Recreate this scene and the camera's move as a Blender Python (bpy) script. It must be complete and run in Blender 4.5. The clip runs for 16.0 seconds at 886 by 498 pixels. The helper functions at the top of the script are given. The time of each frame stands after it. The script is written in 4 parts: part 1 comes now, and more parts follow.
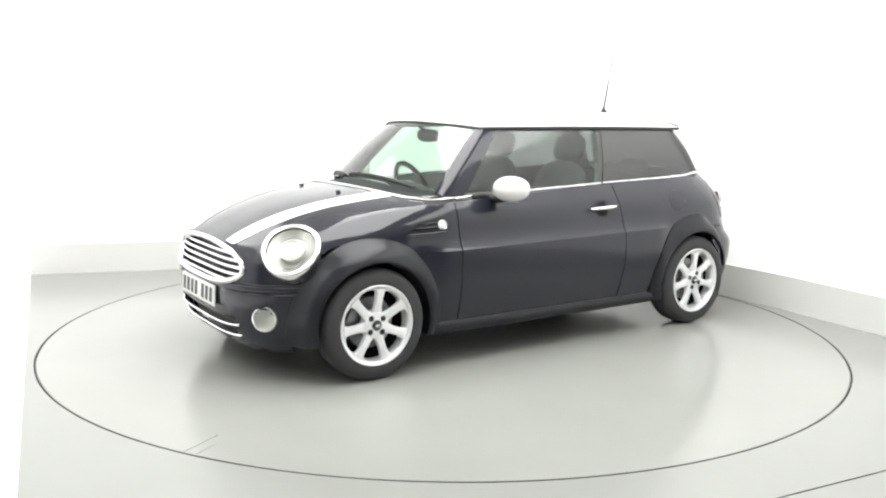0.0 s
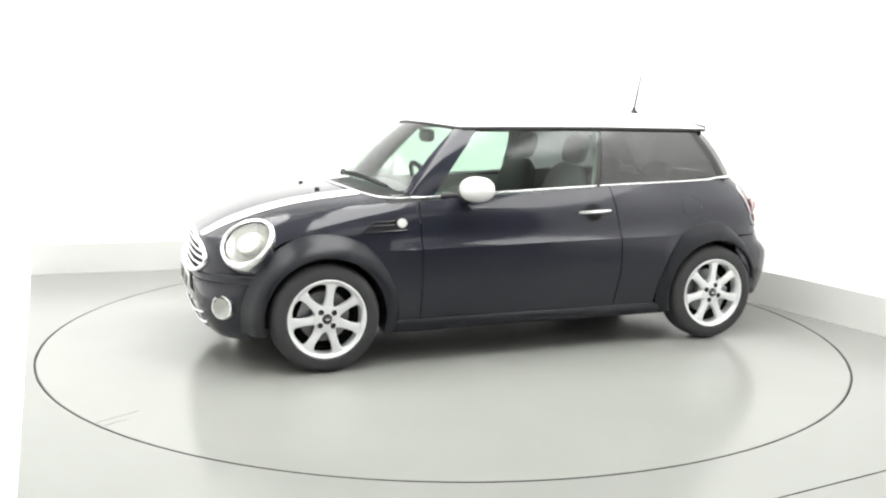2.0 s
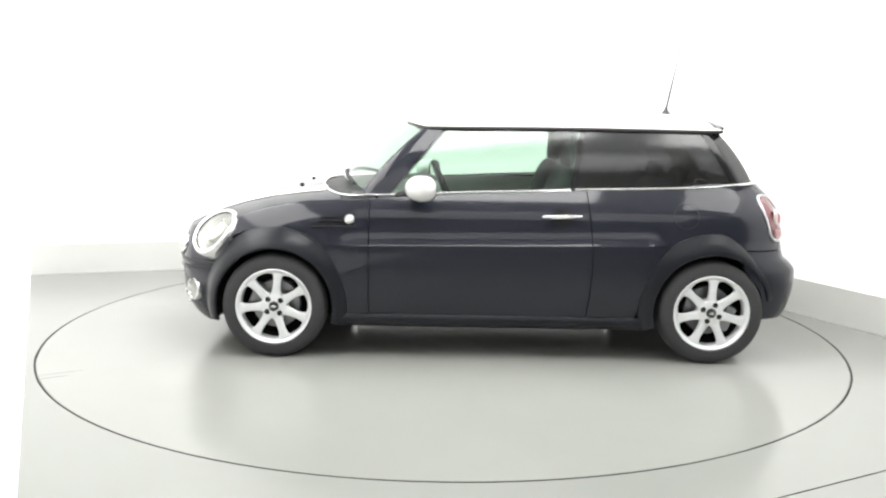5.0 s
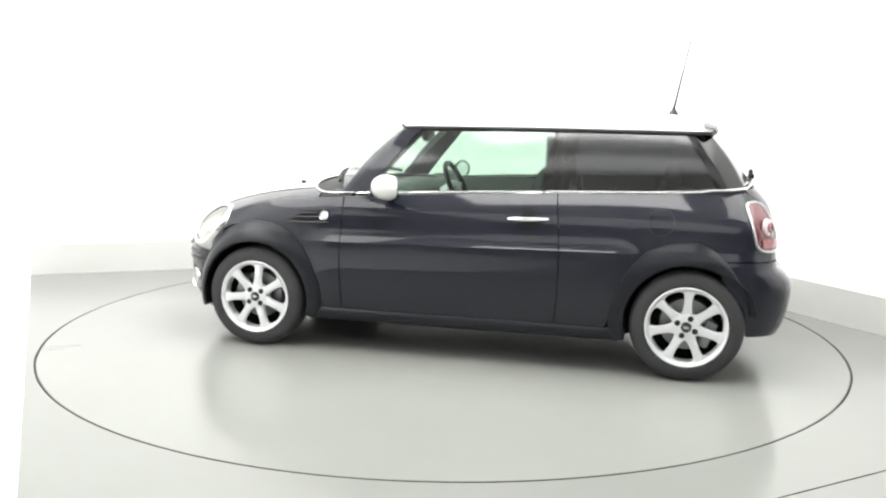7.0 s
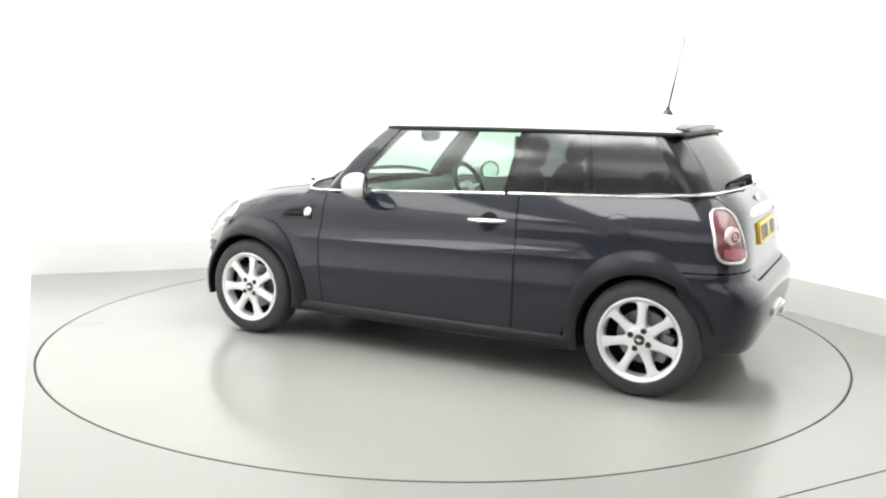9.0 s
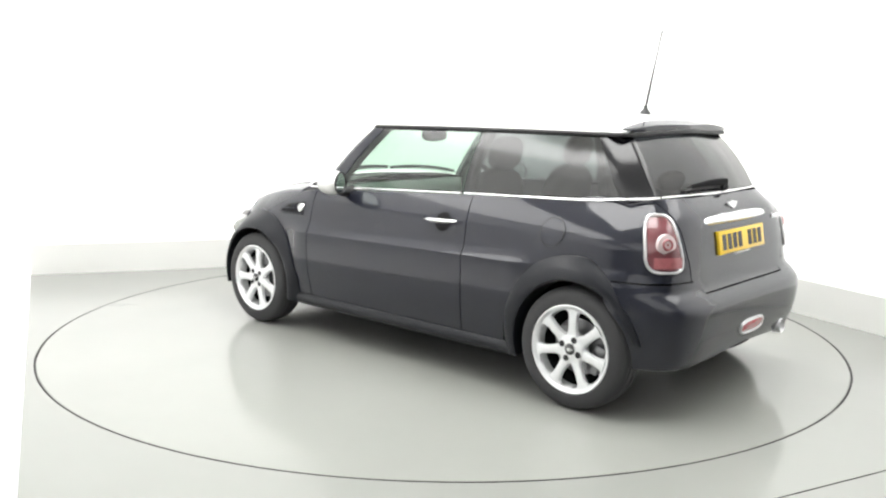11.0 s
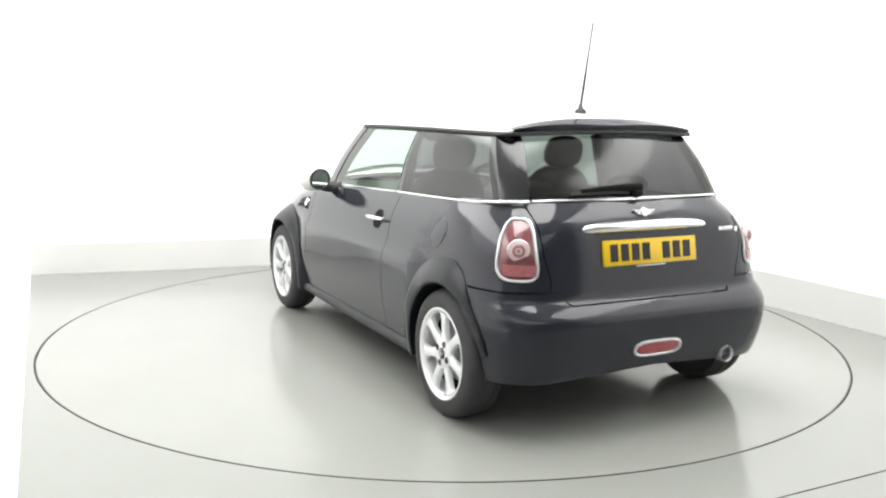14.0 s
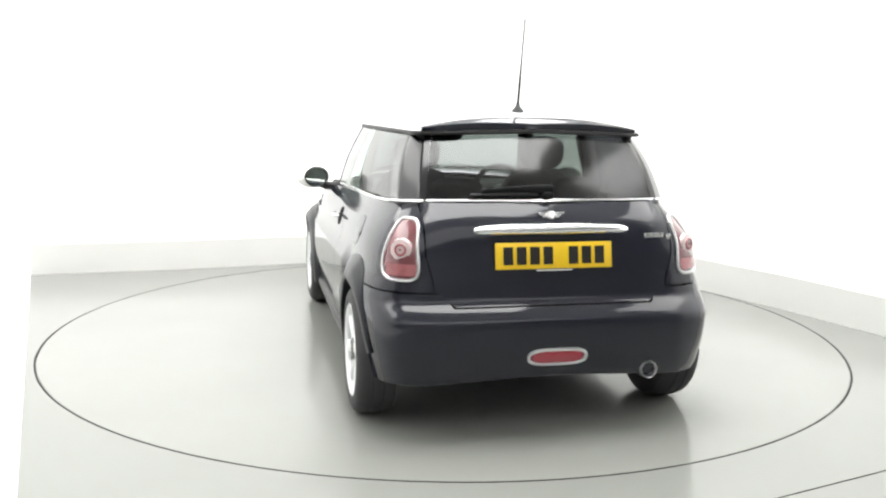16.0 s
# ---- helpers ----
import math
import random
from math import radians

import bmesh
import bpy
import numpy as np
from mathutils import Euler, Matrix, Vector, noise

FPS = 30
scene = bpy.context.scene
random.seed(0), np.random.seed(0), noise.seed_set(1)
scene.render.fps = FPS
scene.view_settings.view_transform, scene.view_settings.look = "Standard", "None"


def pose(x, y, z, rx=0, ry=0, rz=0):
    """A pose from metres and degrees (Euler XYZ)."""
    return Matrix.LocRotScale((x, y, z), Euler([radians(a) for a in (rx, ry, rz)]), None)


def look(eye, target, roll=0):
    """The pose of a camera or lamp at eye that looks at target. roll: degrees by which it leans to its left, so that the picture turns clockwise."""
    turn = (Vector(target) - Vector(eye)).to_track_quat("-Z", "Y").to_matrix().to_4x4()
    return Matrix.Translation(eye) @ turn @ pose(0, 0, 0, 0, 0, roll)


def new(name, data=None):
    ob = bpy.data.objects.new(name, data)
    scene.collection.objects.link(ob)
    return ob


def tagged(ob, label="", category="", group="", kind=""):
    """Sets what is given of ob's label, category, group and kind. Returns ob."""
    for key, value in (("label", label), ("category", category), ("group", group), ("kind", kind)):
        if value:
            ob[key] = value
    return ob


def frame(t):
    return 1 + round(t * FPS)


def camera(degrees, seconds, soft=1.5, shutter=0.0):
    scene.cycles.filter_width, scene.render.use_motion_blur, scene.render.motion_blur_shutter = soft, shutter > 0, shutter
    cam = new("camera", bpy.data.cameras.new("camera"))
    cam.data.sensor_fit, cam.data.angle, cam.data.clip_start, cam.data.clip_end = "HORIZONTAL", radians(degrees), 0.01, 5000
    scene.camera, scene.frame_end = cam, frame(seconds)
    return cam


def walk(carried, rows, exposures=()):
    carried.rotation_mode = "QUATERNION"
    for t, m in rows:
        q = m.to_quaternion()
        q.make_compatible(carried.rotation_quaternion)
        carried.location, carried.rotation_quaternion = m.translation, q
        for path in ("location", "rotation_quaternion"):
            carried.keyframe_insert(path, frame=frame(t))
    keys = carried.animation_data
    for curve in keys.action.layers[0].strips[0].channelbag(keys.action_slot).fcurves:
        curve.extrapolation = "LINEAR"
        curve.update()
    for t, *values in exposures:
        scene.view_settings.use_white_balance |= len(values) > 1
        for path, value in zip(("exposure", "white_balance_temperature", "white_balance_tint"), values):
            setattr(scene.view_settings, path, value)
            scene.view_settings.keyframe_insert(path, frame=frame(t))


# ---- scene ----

# ---- camera: it stands still ----
cam = camera(53.72, 16.0, soft=2.2)
EYE = Vector((0.0, -5.607, 1.407))
YAW, PITCH, ROLL = radians(-0.11), radians(9.05), 0.90
AIM = EYE + Vector((math.sin(YAW) * math.cos(PITCH), math.cos(YAW) * math.cos(PITCH), -math.sin(PITCH)))
walk(cam, [(0, look(EYE, AIM, ROLL)), (16, look(EYE, AIM, ROLL))])

# ---- world and exposure ----
world = bpy.data.worlds.new("world")
scene.world = world
world.use_nodes = True
world.node_tree.nodes["Background"].inputs[0].default_value = (0.9, 0.95, 1.0, 1)
world.node_tree.nodes["Background"].inputs[1].default_value = 0.05
scene.view_settings.exposure = 0.08
# glow put into the wall colour so that the walls burn out to white
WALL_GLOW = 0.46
# strength of the middle and side panels added out of view
CEILING_GLOW = 7.6
SIDE_GLOW = 4.2
# strength of the fill sheets added out of view
FILL_GLOW = 1.3


# ---- materials ----
def material(name, color, rough=0.5, metal=0.0, coat=0.0, spec=0.5, vary=0.0, scale=8.0, bump=0.0, bump_scale=60.0, coat_rough=0.03):
    m = bpy.data.materials.new(name)
    m.use_nodes = True
    nt = m.node_tree
    b = nt.nodes["Principled BSDF"]
    b.inputs["Base Color"].default_value = (*color, 1)
    b.inputs["Roughness"].default_value = rough
    b.inputs["Metallic"].default_value = metal
    b.inputs["Coat Weight"].default_value = coat
    b.inputs["Coat Roughness"].default_value = coat_rough
    b.inputs["Specular IOR Level"].default_value = spec
    tex = nt.nodes.new("ShaderNodeTexCoord")
    if vary:
        nz = nt.nodes.new("ShaderNodeTexNoise")
        nz.inputs["Scale"].default_value = scale
        nz.inputs["Detail"].default_value = 6
        nt.links.new(tex.outputs["Object"], nz.inputs["Vector"])
        mix = nt.nodes.new("ShaderNodeMixRGB")
        mix.inputs[1].default_value = (*[c * (1 - vary) for c in color], 1)
        mix.inputs[2].default_value = (*[min(1, c * (1 + vary)) for c in color], 1)
        nt.links.new(nz.outputs["Fac"], mix.inputs[0])
        nt.links.new(mix.outputs[0], b.inputs["Base Color"])
        ramp = nt.nodes.new("ShaderNodeMapRange")
        ramp.inputs["To Min"].default_value = max(0.0, rough * (1 - vary))
        ramp.inputs["To Max"].default_value = min(1.0, rough * (1 + vary))
        nt.links.new(nz.outputs["Fac"], ramp.inputs["Value"])
        nt.links.new(ramp.outputs[0], b.inputs["Roughness"])
    if bump:
        n2 = nt.nodes.new("ShaderNodeTexNoise")
        n2.inputs["Scale"].default_value = bump_scale
        n2.inputs["Detail"].default_value = 4
        nt.links.new(tex.outputs["Object"], n2.inputs["Vector"])
        bp = nt.nodes.new("ShaderNodeBump")
        bp.inputs["Strength"].default_value = bump
        bp.inputs["Distance"].default_value = 0.004
        nt.links.new(n2.outputs["Fac"], bp.inputs["Height"])
        nt.links.new(bp.outputs[0], b.inputs["Normal"])
    return m


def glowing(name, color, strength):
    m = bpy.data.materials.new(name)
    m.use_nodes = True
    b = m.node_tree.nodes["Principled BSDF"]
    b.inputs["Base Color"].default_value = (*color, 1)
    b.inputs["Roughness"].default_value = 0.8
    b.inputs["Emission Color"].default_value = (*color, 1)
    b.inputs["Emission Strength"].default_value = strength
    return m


def glazing(name, tint, gloss=1.0, ior=1.5, rough=0.02):
    """Thin tinted glass: what passes takes the tint, what mirrors follows Fresnel."""
    m = bpy.data.materials.new(name)
    m.use_nodes = True
    nt = m.node_tree
    nt.nodes.remove(nt.nodes["Principled BSDF"])
    out = nt.nodes["Material Output"]
    tr = nt.nodes.new("ShaderNodeBsdfTransparent")
    tr.inputs[0].default_value = (*tint, 1)
    gl = nt.nodes.new("ShaderNodeBsdfGlossy")
    gl.inputs["Roughness"].default_value = rough
    gl.inputs["Color"].default_value = (gloss, gloss, gloss, 1)
    lw = nt.nodes.new("ShaderNodeLayerWeight")
    lw.inputs["Blend"].default_value = 0.5
    pw = nt.nodes.new("ShaderNodeMath")
    pw.operation = "POWER"
    pw.inputs[1].default_value = 5.0
    nt.links.new(lw.outputs["Facing"], pw.inputs[0])
    fr = nt.nodes.new("ShaderNodeMath")
    fr.operation = "MULTIPLY_ADD"
    f0 = ((ior - 1) / (ior + 1)) ** 2
    fr.inputs[1].default_value = 0.9 - f0
    fr.inputs[2].default_value = f0
    nt.links.new(pw.outputs[0], fr.inputs[0])
    mix = nt.nodes.new("ShaderNodeMixShader")
    nt.links.new(fr.outputs[0], mix.inputs[0])
    nt.links.new(tr.outputs[0], mix.inputs[1])
    nt.links.new(gl.outputs[0], mix.inputs[2])
    nt.links.new(mix.outputs[0], out.inputs[0])
    return m


PAINT = material("dark_blue_paint", (0.0088, 0.0102, 0.0185), rough=0.5, coat=1.0, spec=0.08, vary=0.12, scale=900, coat_rough=0.08)
WHITE = material("white_paint", (0.80, 0.80, 0.78), rough=0.3, coat=0.8, vary=0.03, scale=3)
CLAD = material("black_cladding", (0.009, 0.010, 0.014), rough=0.30, spec=0.33, vary=0.05, scale=4)
BLACK = material("black_plastic", (0.012, 0.012, 0.013), rough=0.5, vary=0.2, scale=20)
GLOSSBLACK = material("gloss_black", (0.008, 0.008, 0.010), rough=0.12, coat=1.0)
PILLAR = material("gloss_black_pillar", (0.008, 0.008, 0.010), rough=0.16, spec=0.65)
DARK = material("underbody_black", (0.014, 0.014, 0.015), rough=0.8, spec=0.1, vary=0.2, scale=10)
RUBBER = material("tyre_rubber", (0.038, 0.038, 0.040), rough=0.7, vary=0.25, scale=14, bump=0.2, bump_scale=220)
CHROME = material("chrome", (0.90, 0.90, 0.91), rough=0.20, metal=1.0)
SILVER = material("silver_alloy", (0.82, 0.83, 0.84), rough=0.34, metal=0.3, coat=0.5, vary=0.06, scale=20)
STEEL = material("brake_steel", (0.30, 0.30, 0.31), rough=0.4, metal=1.0, vary=0.2, scale=25)
TRIM = material("interior_plastic", (0.17, 0.17, 0.168), rough=0.6, vary=0.15, scale=25)
CARD = material("door_card_vinyl", (0.48, 0.49, 0.475), rough=0.6, vary=0.1, scale=30)
FABRIC = material("seat_fabric", (0.05, 0.051, 0.054), rough=0.9, vary=0.15, scale=12)
RED = material("red_lens", (0.15, 0.034, 0.042), rough=0.2, coat=1.0, vary=0.2, scale=30)
PINK = material("pink_lens", (0.32, 0.085, 0.095), rough=0.25, coat=1.0, vary=0.3, scale=45)
PALE = material("pale_lens", (0.62, 0.50, 0.50), rough=0.2, coat=1.0, vary=0.1, scale=40)
FOGRED = material("fog_lamp_red", (0.36, 0.025, 0.045), rough=0.2, coat=1.0, vary=0.2, scale=40)
SATIN = material("satin_chrome", (0.66, 0.66, 0.67), rough=0.32, metal=1.0)
PALEGLASS = material("pale_lamp_glass", (0.66, 0.67, 0.64), rough=0.15, coat=1.0, vary=0.1, scale=60)
YELLOW = material("yellow_plate", (0.85, 0.56, 0.015), rough=0.35, coat=0.3, vary=0.04, scale=20)
PLATEWHITE = material("white_plate", (0.78, 0.78, 0.76), rough=0.35, coat=0.3, vary=0.04, scale=20)
INK = material("plate_ink", (0.012, 0.010, 0.010), rough=0.4)
REFLECTOR = material("lamp_reflector", (0.46, 0.46, 0.44), rough=0.32, metal=0.35, vary=0.12, scale=30, bump=0.3, bump_scale=90)
CLEAR = glazing("clear_lens", (0.92, 0.93, 0.91), ior=1.35)
GLASS = glazing("green_glass", (0.66, 0.80, 0.71), ior=1.7, rough=0.16)
SCREEN = glazing("windscreen_glass", (0.70, 0.82, 0.75), ior=1.9, rough=0.14)
PRIVACY = glazing("privacy_glass", (0.14, 0.144, 0.155), ior=1.9, rough=0.16)
REARGLASS = glazing("rear_privacy_glass", (0.21, 0.214, 0.222), ior=1.55, rough=0.14)
MIRROR = material("mirror_glass", (0.75, 0.80, 0.78), rough=0.02, metal=1.0)
FLOOR = material("grey_floor_paint", (0.262, 0.268, 0.252), rough=0.15, vary=0.05, scale=1.3, spec=0.34)
DISC = material("turntable_paint", (0.280, 0.285, 0.268), rough=0.15, vary=0.05, scale=1.7, spec=0.34)
GAP = material("dark_gap", (0.02, 0.02, 0.02), rough=0.9)
PLINTH = material("plinth_vinyl", (0.70, 0.70, 0.68), rough=0.4, vary=0.04, scale=2)
SHEET = material("white_vinyl", (0.74, 0.74, 0.73), rough=0.5, vary=0.02, scale=2)
CURTAIN = glowing("fabric_added_glow", (0.86, 0.86, 0.85), WALL_GLOW)
FILL_SHEET = glowing("fill_sheet_glow", (0.86, 0.86, 0.85), FILL_GLOW)
PANEL = glowing("light_panel", (1.0, 0.995, 0.98), CEILING_GLOW)
SIDEPANEL = glowing("side_light_panel", (1.0, 0.995, 0.98), SIDE_GLOW)
CEIL = material("ceiling_paint", (0.78, 0.78, 0.77), rough=0.8, vary=0.03, scale=2)
HALL = material("unseen_hall_paint", (0.70, 0.70, 0.70), rough=0.8, vary=0.05, scale=2)


# ---- mesh helpers ----
def smooth_curve(xs, ys):
    """A smooth monotone curve through a few knots."""
    order = np.argsort(xs)
    x, y = np.array(xs, float)[order], np.array(ys, float)[order]
    h, d = np.diff(x), np.diff(y) / np.diff(x)
    m = np.zeros(len(x))
    for i in range(1, len(x) - 1):
        if d[i - 1] * d[i] > 0:
            w1, w2 = 2 * h[i] + h[i - 1], h[i] + 2 * h[i - 1]
            m[i] = (w1 + w2) / (w1 / d[i - 1] + w2 / d[i])
    m[0], m[-1] = d[0], d[-1]

    def f(v):
        v = min(max(v, x[0]), x[-1])
        i = min(int(np.searchsorted(x, v, side="right")) - 1, len(h) - 1)
        t = (v - x[i]) / h[i]
        return float((1 + 2 * t) * (1 - t) ** 2 * y[i] + t * (1 - t) ** 2 * h[i] * m[i] + t * t * (3 - 2 * t) * y[i + 1] + t * t * (t - 1) * h[i] * m[i + 1])
    return f


def finish(bm, sharp=38):
    me = bpy.data.meshes.new("mesh")
    bmesh.ops.recalc_face_normals(bm, faces=bm.faces)
    for f in bm.faces:
        f.smooth = True
    bm.to_mesh(me)
    bm.free()
    me.set_sharp_from_angle(angle=radians(sharp))
    return me


OFF = Vector((-0.275, -0.023, 0.0))
car = None


def part(name, bm, material, parent, label="", sharp=38, at=None):
    ob = new(name, finish(bm, sharp))
    for m in (material if isinstance(material, (list, tuple)) else [material]):
        ob.data.materials.append(m)
    ob.parent = parent
    if at is not None:
        ob.matrix_basis = at
    elif parent is car:
        ob.matrix_basis = Matrix.Translation(OFF)
    if label:
        tagged(ob, label)
    return ob


def grid(bm, rows, closed=False):
    """Faces between rows of points of equal length."""
    vs = [[bm.verts.new(p) for p in r] for r in rows]
    for a, b in zip(vs, vs[1:]):
        n = len(a)
        for i in range(n if closed else n - 1):
            q = (a[i], a[(i + 1) % n], b[(i + 1) % n], b[i])
            bm.faces.new(q)
    return vs


def clean(bm, dist=1e-4):
    bmesh.ops.remove_doubles(bm, verts=bm.verts, dist=dist)
    bmesh.ops.dissolve_degenerate(bm, edges=bm.edges, dist=1e-5)


def mirror_y(bm):
    g = bm.faces[:] + bm.edges[:] + bm.verts[:]
    d = bmesh.ops.duplicate(bm, geom=g)
    for v in d["geom"]:
        if isinstance(v, bmesh.types.BMVert):
            v.co.y = -v.co.y
    bmesh.ops.reverse_faces(bm, faces=[f for f in d["geom"] if isinstance(f, bmesh.types.BMFace)])


def flange(bm, depth=0.014):
    """Turns the open edges inwards, so that a sheet has thickness at its joints."""
    bmesh.ops.recalc_face_normals(bm, faces=bm.faces)
    mid = Vector((0, 0, 0.6))
    bm.normal_update()
    up = sum(1 if f.normal.dot(f.calc_center_median() - mid) > 0 else -1 for f in bm.faces)
    sign = 1 if up > 0 else -1
    edge = [e for e in bm.edges if e.is_boundary]
    normals = {v: v.normal.copy() * sign for e in edge for v in e.verts}
    made = bmesh.ops.extrude_edge_only(bm, edges=edge)
    near = {tuple(round(c, 6) for c in v.co): n for v, n in normals.items()}
    for v in made["geom"]:
        if isinstance(v, bmesh.types.BMVert):
            n = near.get(tuple(round(c, 6) for c in v.co))
            if n is not None:
                v.co -= n * depth


def tube(bm, pts, r, n=8, flat=1.0, closed=False):
    """A round bar along a line of points."""
    pts = [Vector(p) for p in pts]
    rows = []
    for i, p in enumerate(pts):
        a = pts[i - 1] if (i or closed) else p
        b = pts[(i + 1) % len(pts)] if (i < len(pts) - 1 or closed) else p
        t = (b - a).normalized()
        side = t.cross(Vector((0, 0, 1)))
        side = side.normalized() if side.length > 1e-4 else Vector((0, 1, 0))
        up = side.cross(t).normalized()
        rad = r(i / max(1, len(pts) - 1)) if callable(r) else r
        rows.append([p + side * (rad * flat * math.cos(k * math.tau / n)) + up * (rad * math.sin(k * math.tau / n)) for k in range(n)])
    if closed:
        rows.append(rows[0])
    vs = grid(bm, rows, closed=True)
    if not closed:
        bm.faces.new(vs[0][::-1])
        bm.faces.new(vs[-1])
    else:
        clean(bm)


def revolve(bm, profile, n=48, axis="y", at=(0, 0, 0)):
    """Turns a profile of (radius, along) round an axis."""
    rows = []
    for k in range(n):
        a = k * math.tau / n
        c, s = math.cos(a), math.sin(a)
        row = []
        for r, h in profile:
            p = {"y": (r * c, h, r * s), "z": (r * c, r * s, h), "x": (h, r * c, r * s)}[axis]
            row.append(Vector(p) + Vector(at))
        rows.append(row)
    rows.append(rows[0])
    grid(bm, rows)
    clean(bm)


def block(bm, x, y, z, bevel=0.01, m=None, seg=2):
    """A box with rounded edges between two corners."""
    d = bmesh.ops.create_cube(bm, size=1)
    for v in d["verts"]:
        v.co = Vector(((x[0] + x[1]) / 2 + v.co.x * (x[1] - x[0]), (y[0] + y[1]) / 2 + v.co.y * (y[1] - y[0]), (z[0] + z[1]) / 2 + v.co.z * (z[1] - z[0])))
    es = list({e for v in d["verts"] for e in v.link_edges})
    vs = d["verts"]
    if bevel:
        g = bmesh.ops.bevel(bm, geom=es, offset=bevel, segments=seg, affect="EDGES", profile=0.5)
        vs = list({v for f in g["faces"] for v in f.verts} | {v for v in vs if v.is_valid})
    if m is not None:
        bmesh.ops.transform(bm, matrix=m, verts=vs)
    return vs


def pillow(bm, centre, size, power=3.0, n=20, m=None):
    """A rounded cushion form: a superellipsoid."""
    rows = []
    def sp(v, e):
        return math.copysign(abs(v) ** e, v)
    e = 2 / power
    for i in range(n // 2 + 1):
        u = -math.pi / 2 + math.pi * i / (n // 2)
        row = []
        for k in range(n):
            v = k * math.tau / n
            p = Vector((size[0] * sp(math.cos(u), e) * sp(math.cos(v), e), size[1] * sp(math.cos(u), e) * sp(math.sin(v), e), size[2] * sp(math.sin(u), e)))
            p = (m @ p if m is not None else p) + Vector(centre)
            row.append(p)
        rows.append(row)
    grid(bm, rows, closed=True)
    clean(bm)


def facing(centre, normal, up=(0, 0, 1)):
    """The pose of a flat thing whose local z is the normal and whose local y is nearest to up."""
    z = Vector(normal).normalized()
    x = Vector(up).cross(z).normalized()
    y = z.cross(x)
    m = Matrix((x, y, z)).transposed().to_4x4()
    m.translation = Vector(centre)
    return m


def structure(name, bm, mat, label=""):
    ob = new(name, finish(bm))
    ob.data.materials.append(mat)
    return tagged(ob, label, kind="structure")


# ---- the studio ----
TABLE_R = 2.44
FLOOR_SCREW = (0.31, -2.76)


def build_studio():
    bm = bmesh.new()
    rows = []
    for r, z in ((TABLE_R + 0.008, -0.06), (TABLE_R + 0.008, 0.0), (2.7, 0.0), (3.2, 0.0), (4.5, 0.0), (12.0, 0.0)):
        rows.append([(r * math.cos(k * math.tau / 160), r * math.sin(k * math.tau / 160), z) for k in range(160)])
    grid(bm, rows, closed=True)
    structure("floor", bm, FLOOR, "pale grey painted studio floor with a soft gloss")
    bm = bmesh.new()
    grid(bm, [[(r * math.cos(k * math.tau / 96), r * math.sin(k * math.tau / 96), -0.055) for k in range(96)] for r in (2.2, 2.6)], closed=True)
    structure("turntable_pit", bm, GAP, "dark slot round the turntable")
    # thin joint across the floor sheets
    bm = bmesh.new()
    tube(bm, [(1.10, -2.615, 0.001), (1.60, -2.36, 0.001), (2.30, -2.0, 0.001)], 0.0022, 6)
    structure("floor_joint", bm, GAP, "thin dark joint between floor sheets")
    bm = bmesh.new()
    revolve(bm, [(0.0, 0.004), (0.009, 0.003), (0.012, 0.0)], 16, "z", (FLOOR_SCREW[0], FLOOR_SCREW[1], 0))
    structure("floor_screw", bm, GAP, "small dark screw head in the floor")
    # walls: plinth below fabric with added glow, in a room with rounded inner corner
    # beyond x 3.05 the wall is unseen, added for reflections on the car
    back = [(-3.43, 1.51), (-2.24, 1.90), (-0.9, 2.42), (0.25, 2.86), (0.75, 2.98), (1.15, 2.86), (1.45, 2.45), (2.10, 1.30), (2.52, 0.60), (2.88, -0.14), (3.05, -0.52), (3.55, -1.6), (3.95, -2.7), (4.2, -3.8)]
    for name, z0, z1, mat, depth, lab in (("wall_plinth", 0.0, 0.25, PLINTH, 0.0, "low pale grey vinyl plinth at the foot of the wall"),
                                          ("wall_back", 0.25, 3.4, CURTAIN, 0.012, "white fabric wall of the studio with an added glow")):
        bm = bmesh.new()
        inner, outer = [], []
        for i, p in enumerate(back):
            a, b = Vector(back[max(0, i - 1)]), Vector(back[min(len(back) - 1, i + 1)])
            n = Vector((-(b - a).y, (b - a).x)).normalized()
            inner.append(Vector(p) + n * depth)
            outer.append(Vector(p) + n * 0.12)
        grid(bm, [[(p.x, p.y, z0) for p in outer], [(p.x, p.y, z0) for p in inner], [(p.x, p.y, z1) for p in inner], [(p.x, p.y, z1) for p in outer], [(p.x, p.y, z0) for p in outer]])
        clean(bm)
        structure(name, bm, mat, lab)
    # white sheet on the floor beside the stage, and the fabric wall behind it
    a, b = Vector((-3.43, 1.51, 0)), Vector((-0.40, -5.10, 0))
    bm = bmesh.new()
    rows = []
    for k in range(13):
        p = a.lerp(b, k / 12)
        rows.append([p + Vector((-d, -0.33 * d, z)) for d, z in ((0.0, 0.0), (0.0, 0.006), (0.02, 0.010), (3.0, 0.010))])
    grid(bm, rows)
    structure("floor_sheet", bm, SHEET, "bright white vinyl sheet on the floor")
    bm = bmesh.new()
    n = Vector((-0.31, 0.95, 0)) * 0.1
    # from c to d the wall is out of view, added for door reflections
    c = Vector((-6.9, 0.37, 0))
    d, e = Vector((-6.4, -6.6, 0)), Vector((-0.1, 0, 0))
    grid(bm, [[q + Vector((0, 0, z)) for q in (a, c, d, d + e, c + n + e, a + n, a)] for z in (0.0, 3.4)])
    structure("wall_side", bm, CURTAIN, "white fabric wall of the studio with an added glow")
    # unseen ceiling and hall walls added to close the room and shape reflections
    bm = bmesh.new()
    block(bm, (-7, 7), (-9, 6), (3.4, 3.5), 0)
    structure("ceiling", bm, CEIL, "unseen plain white ceiling added over the studio")
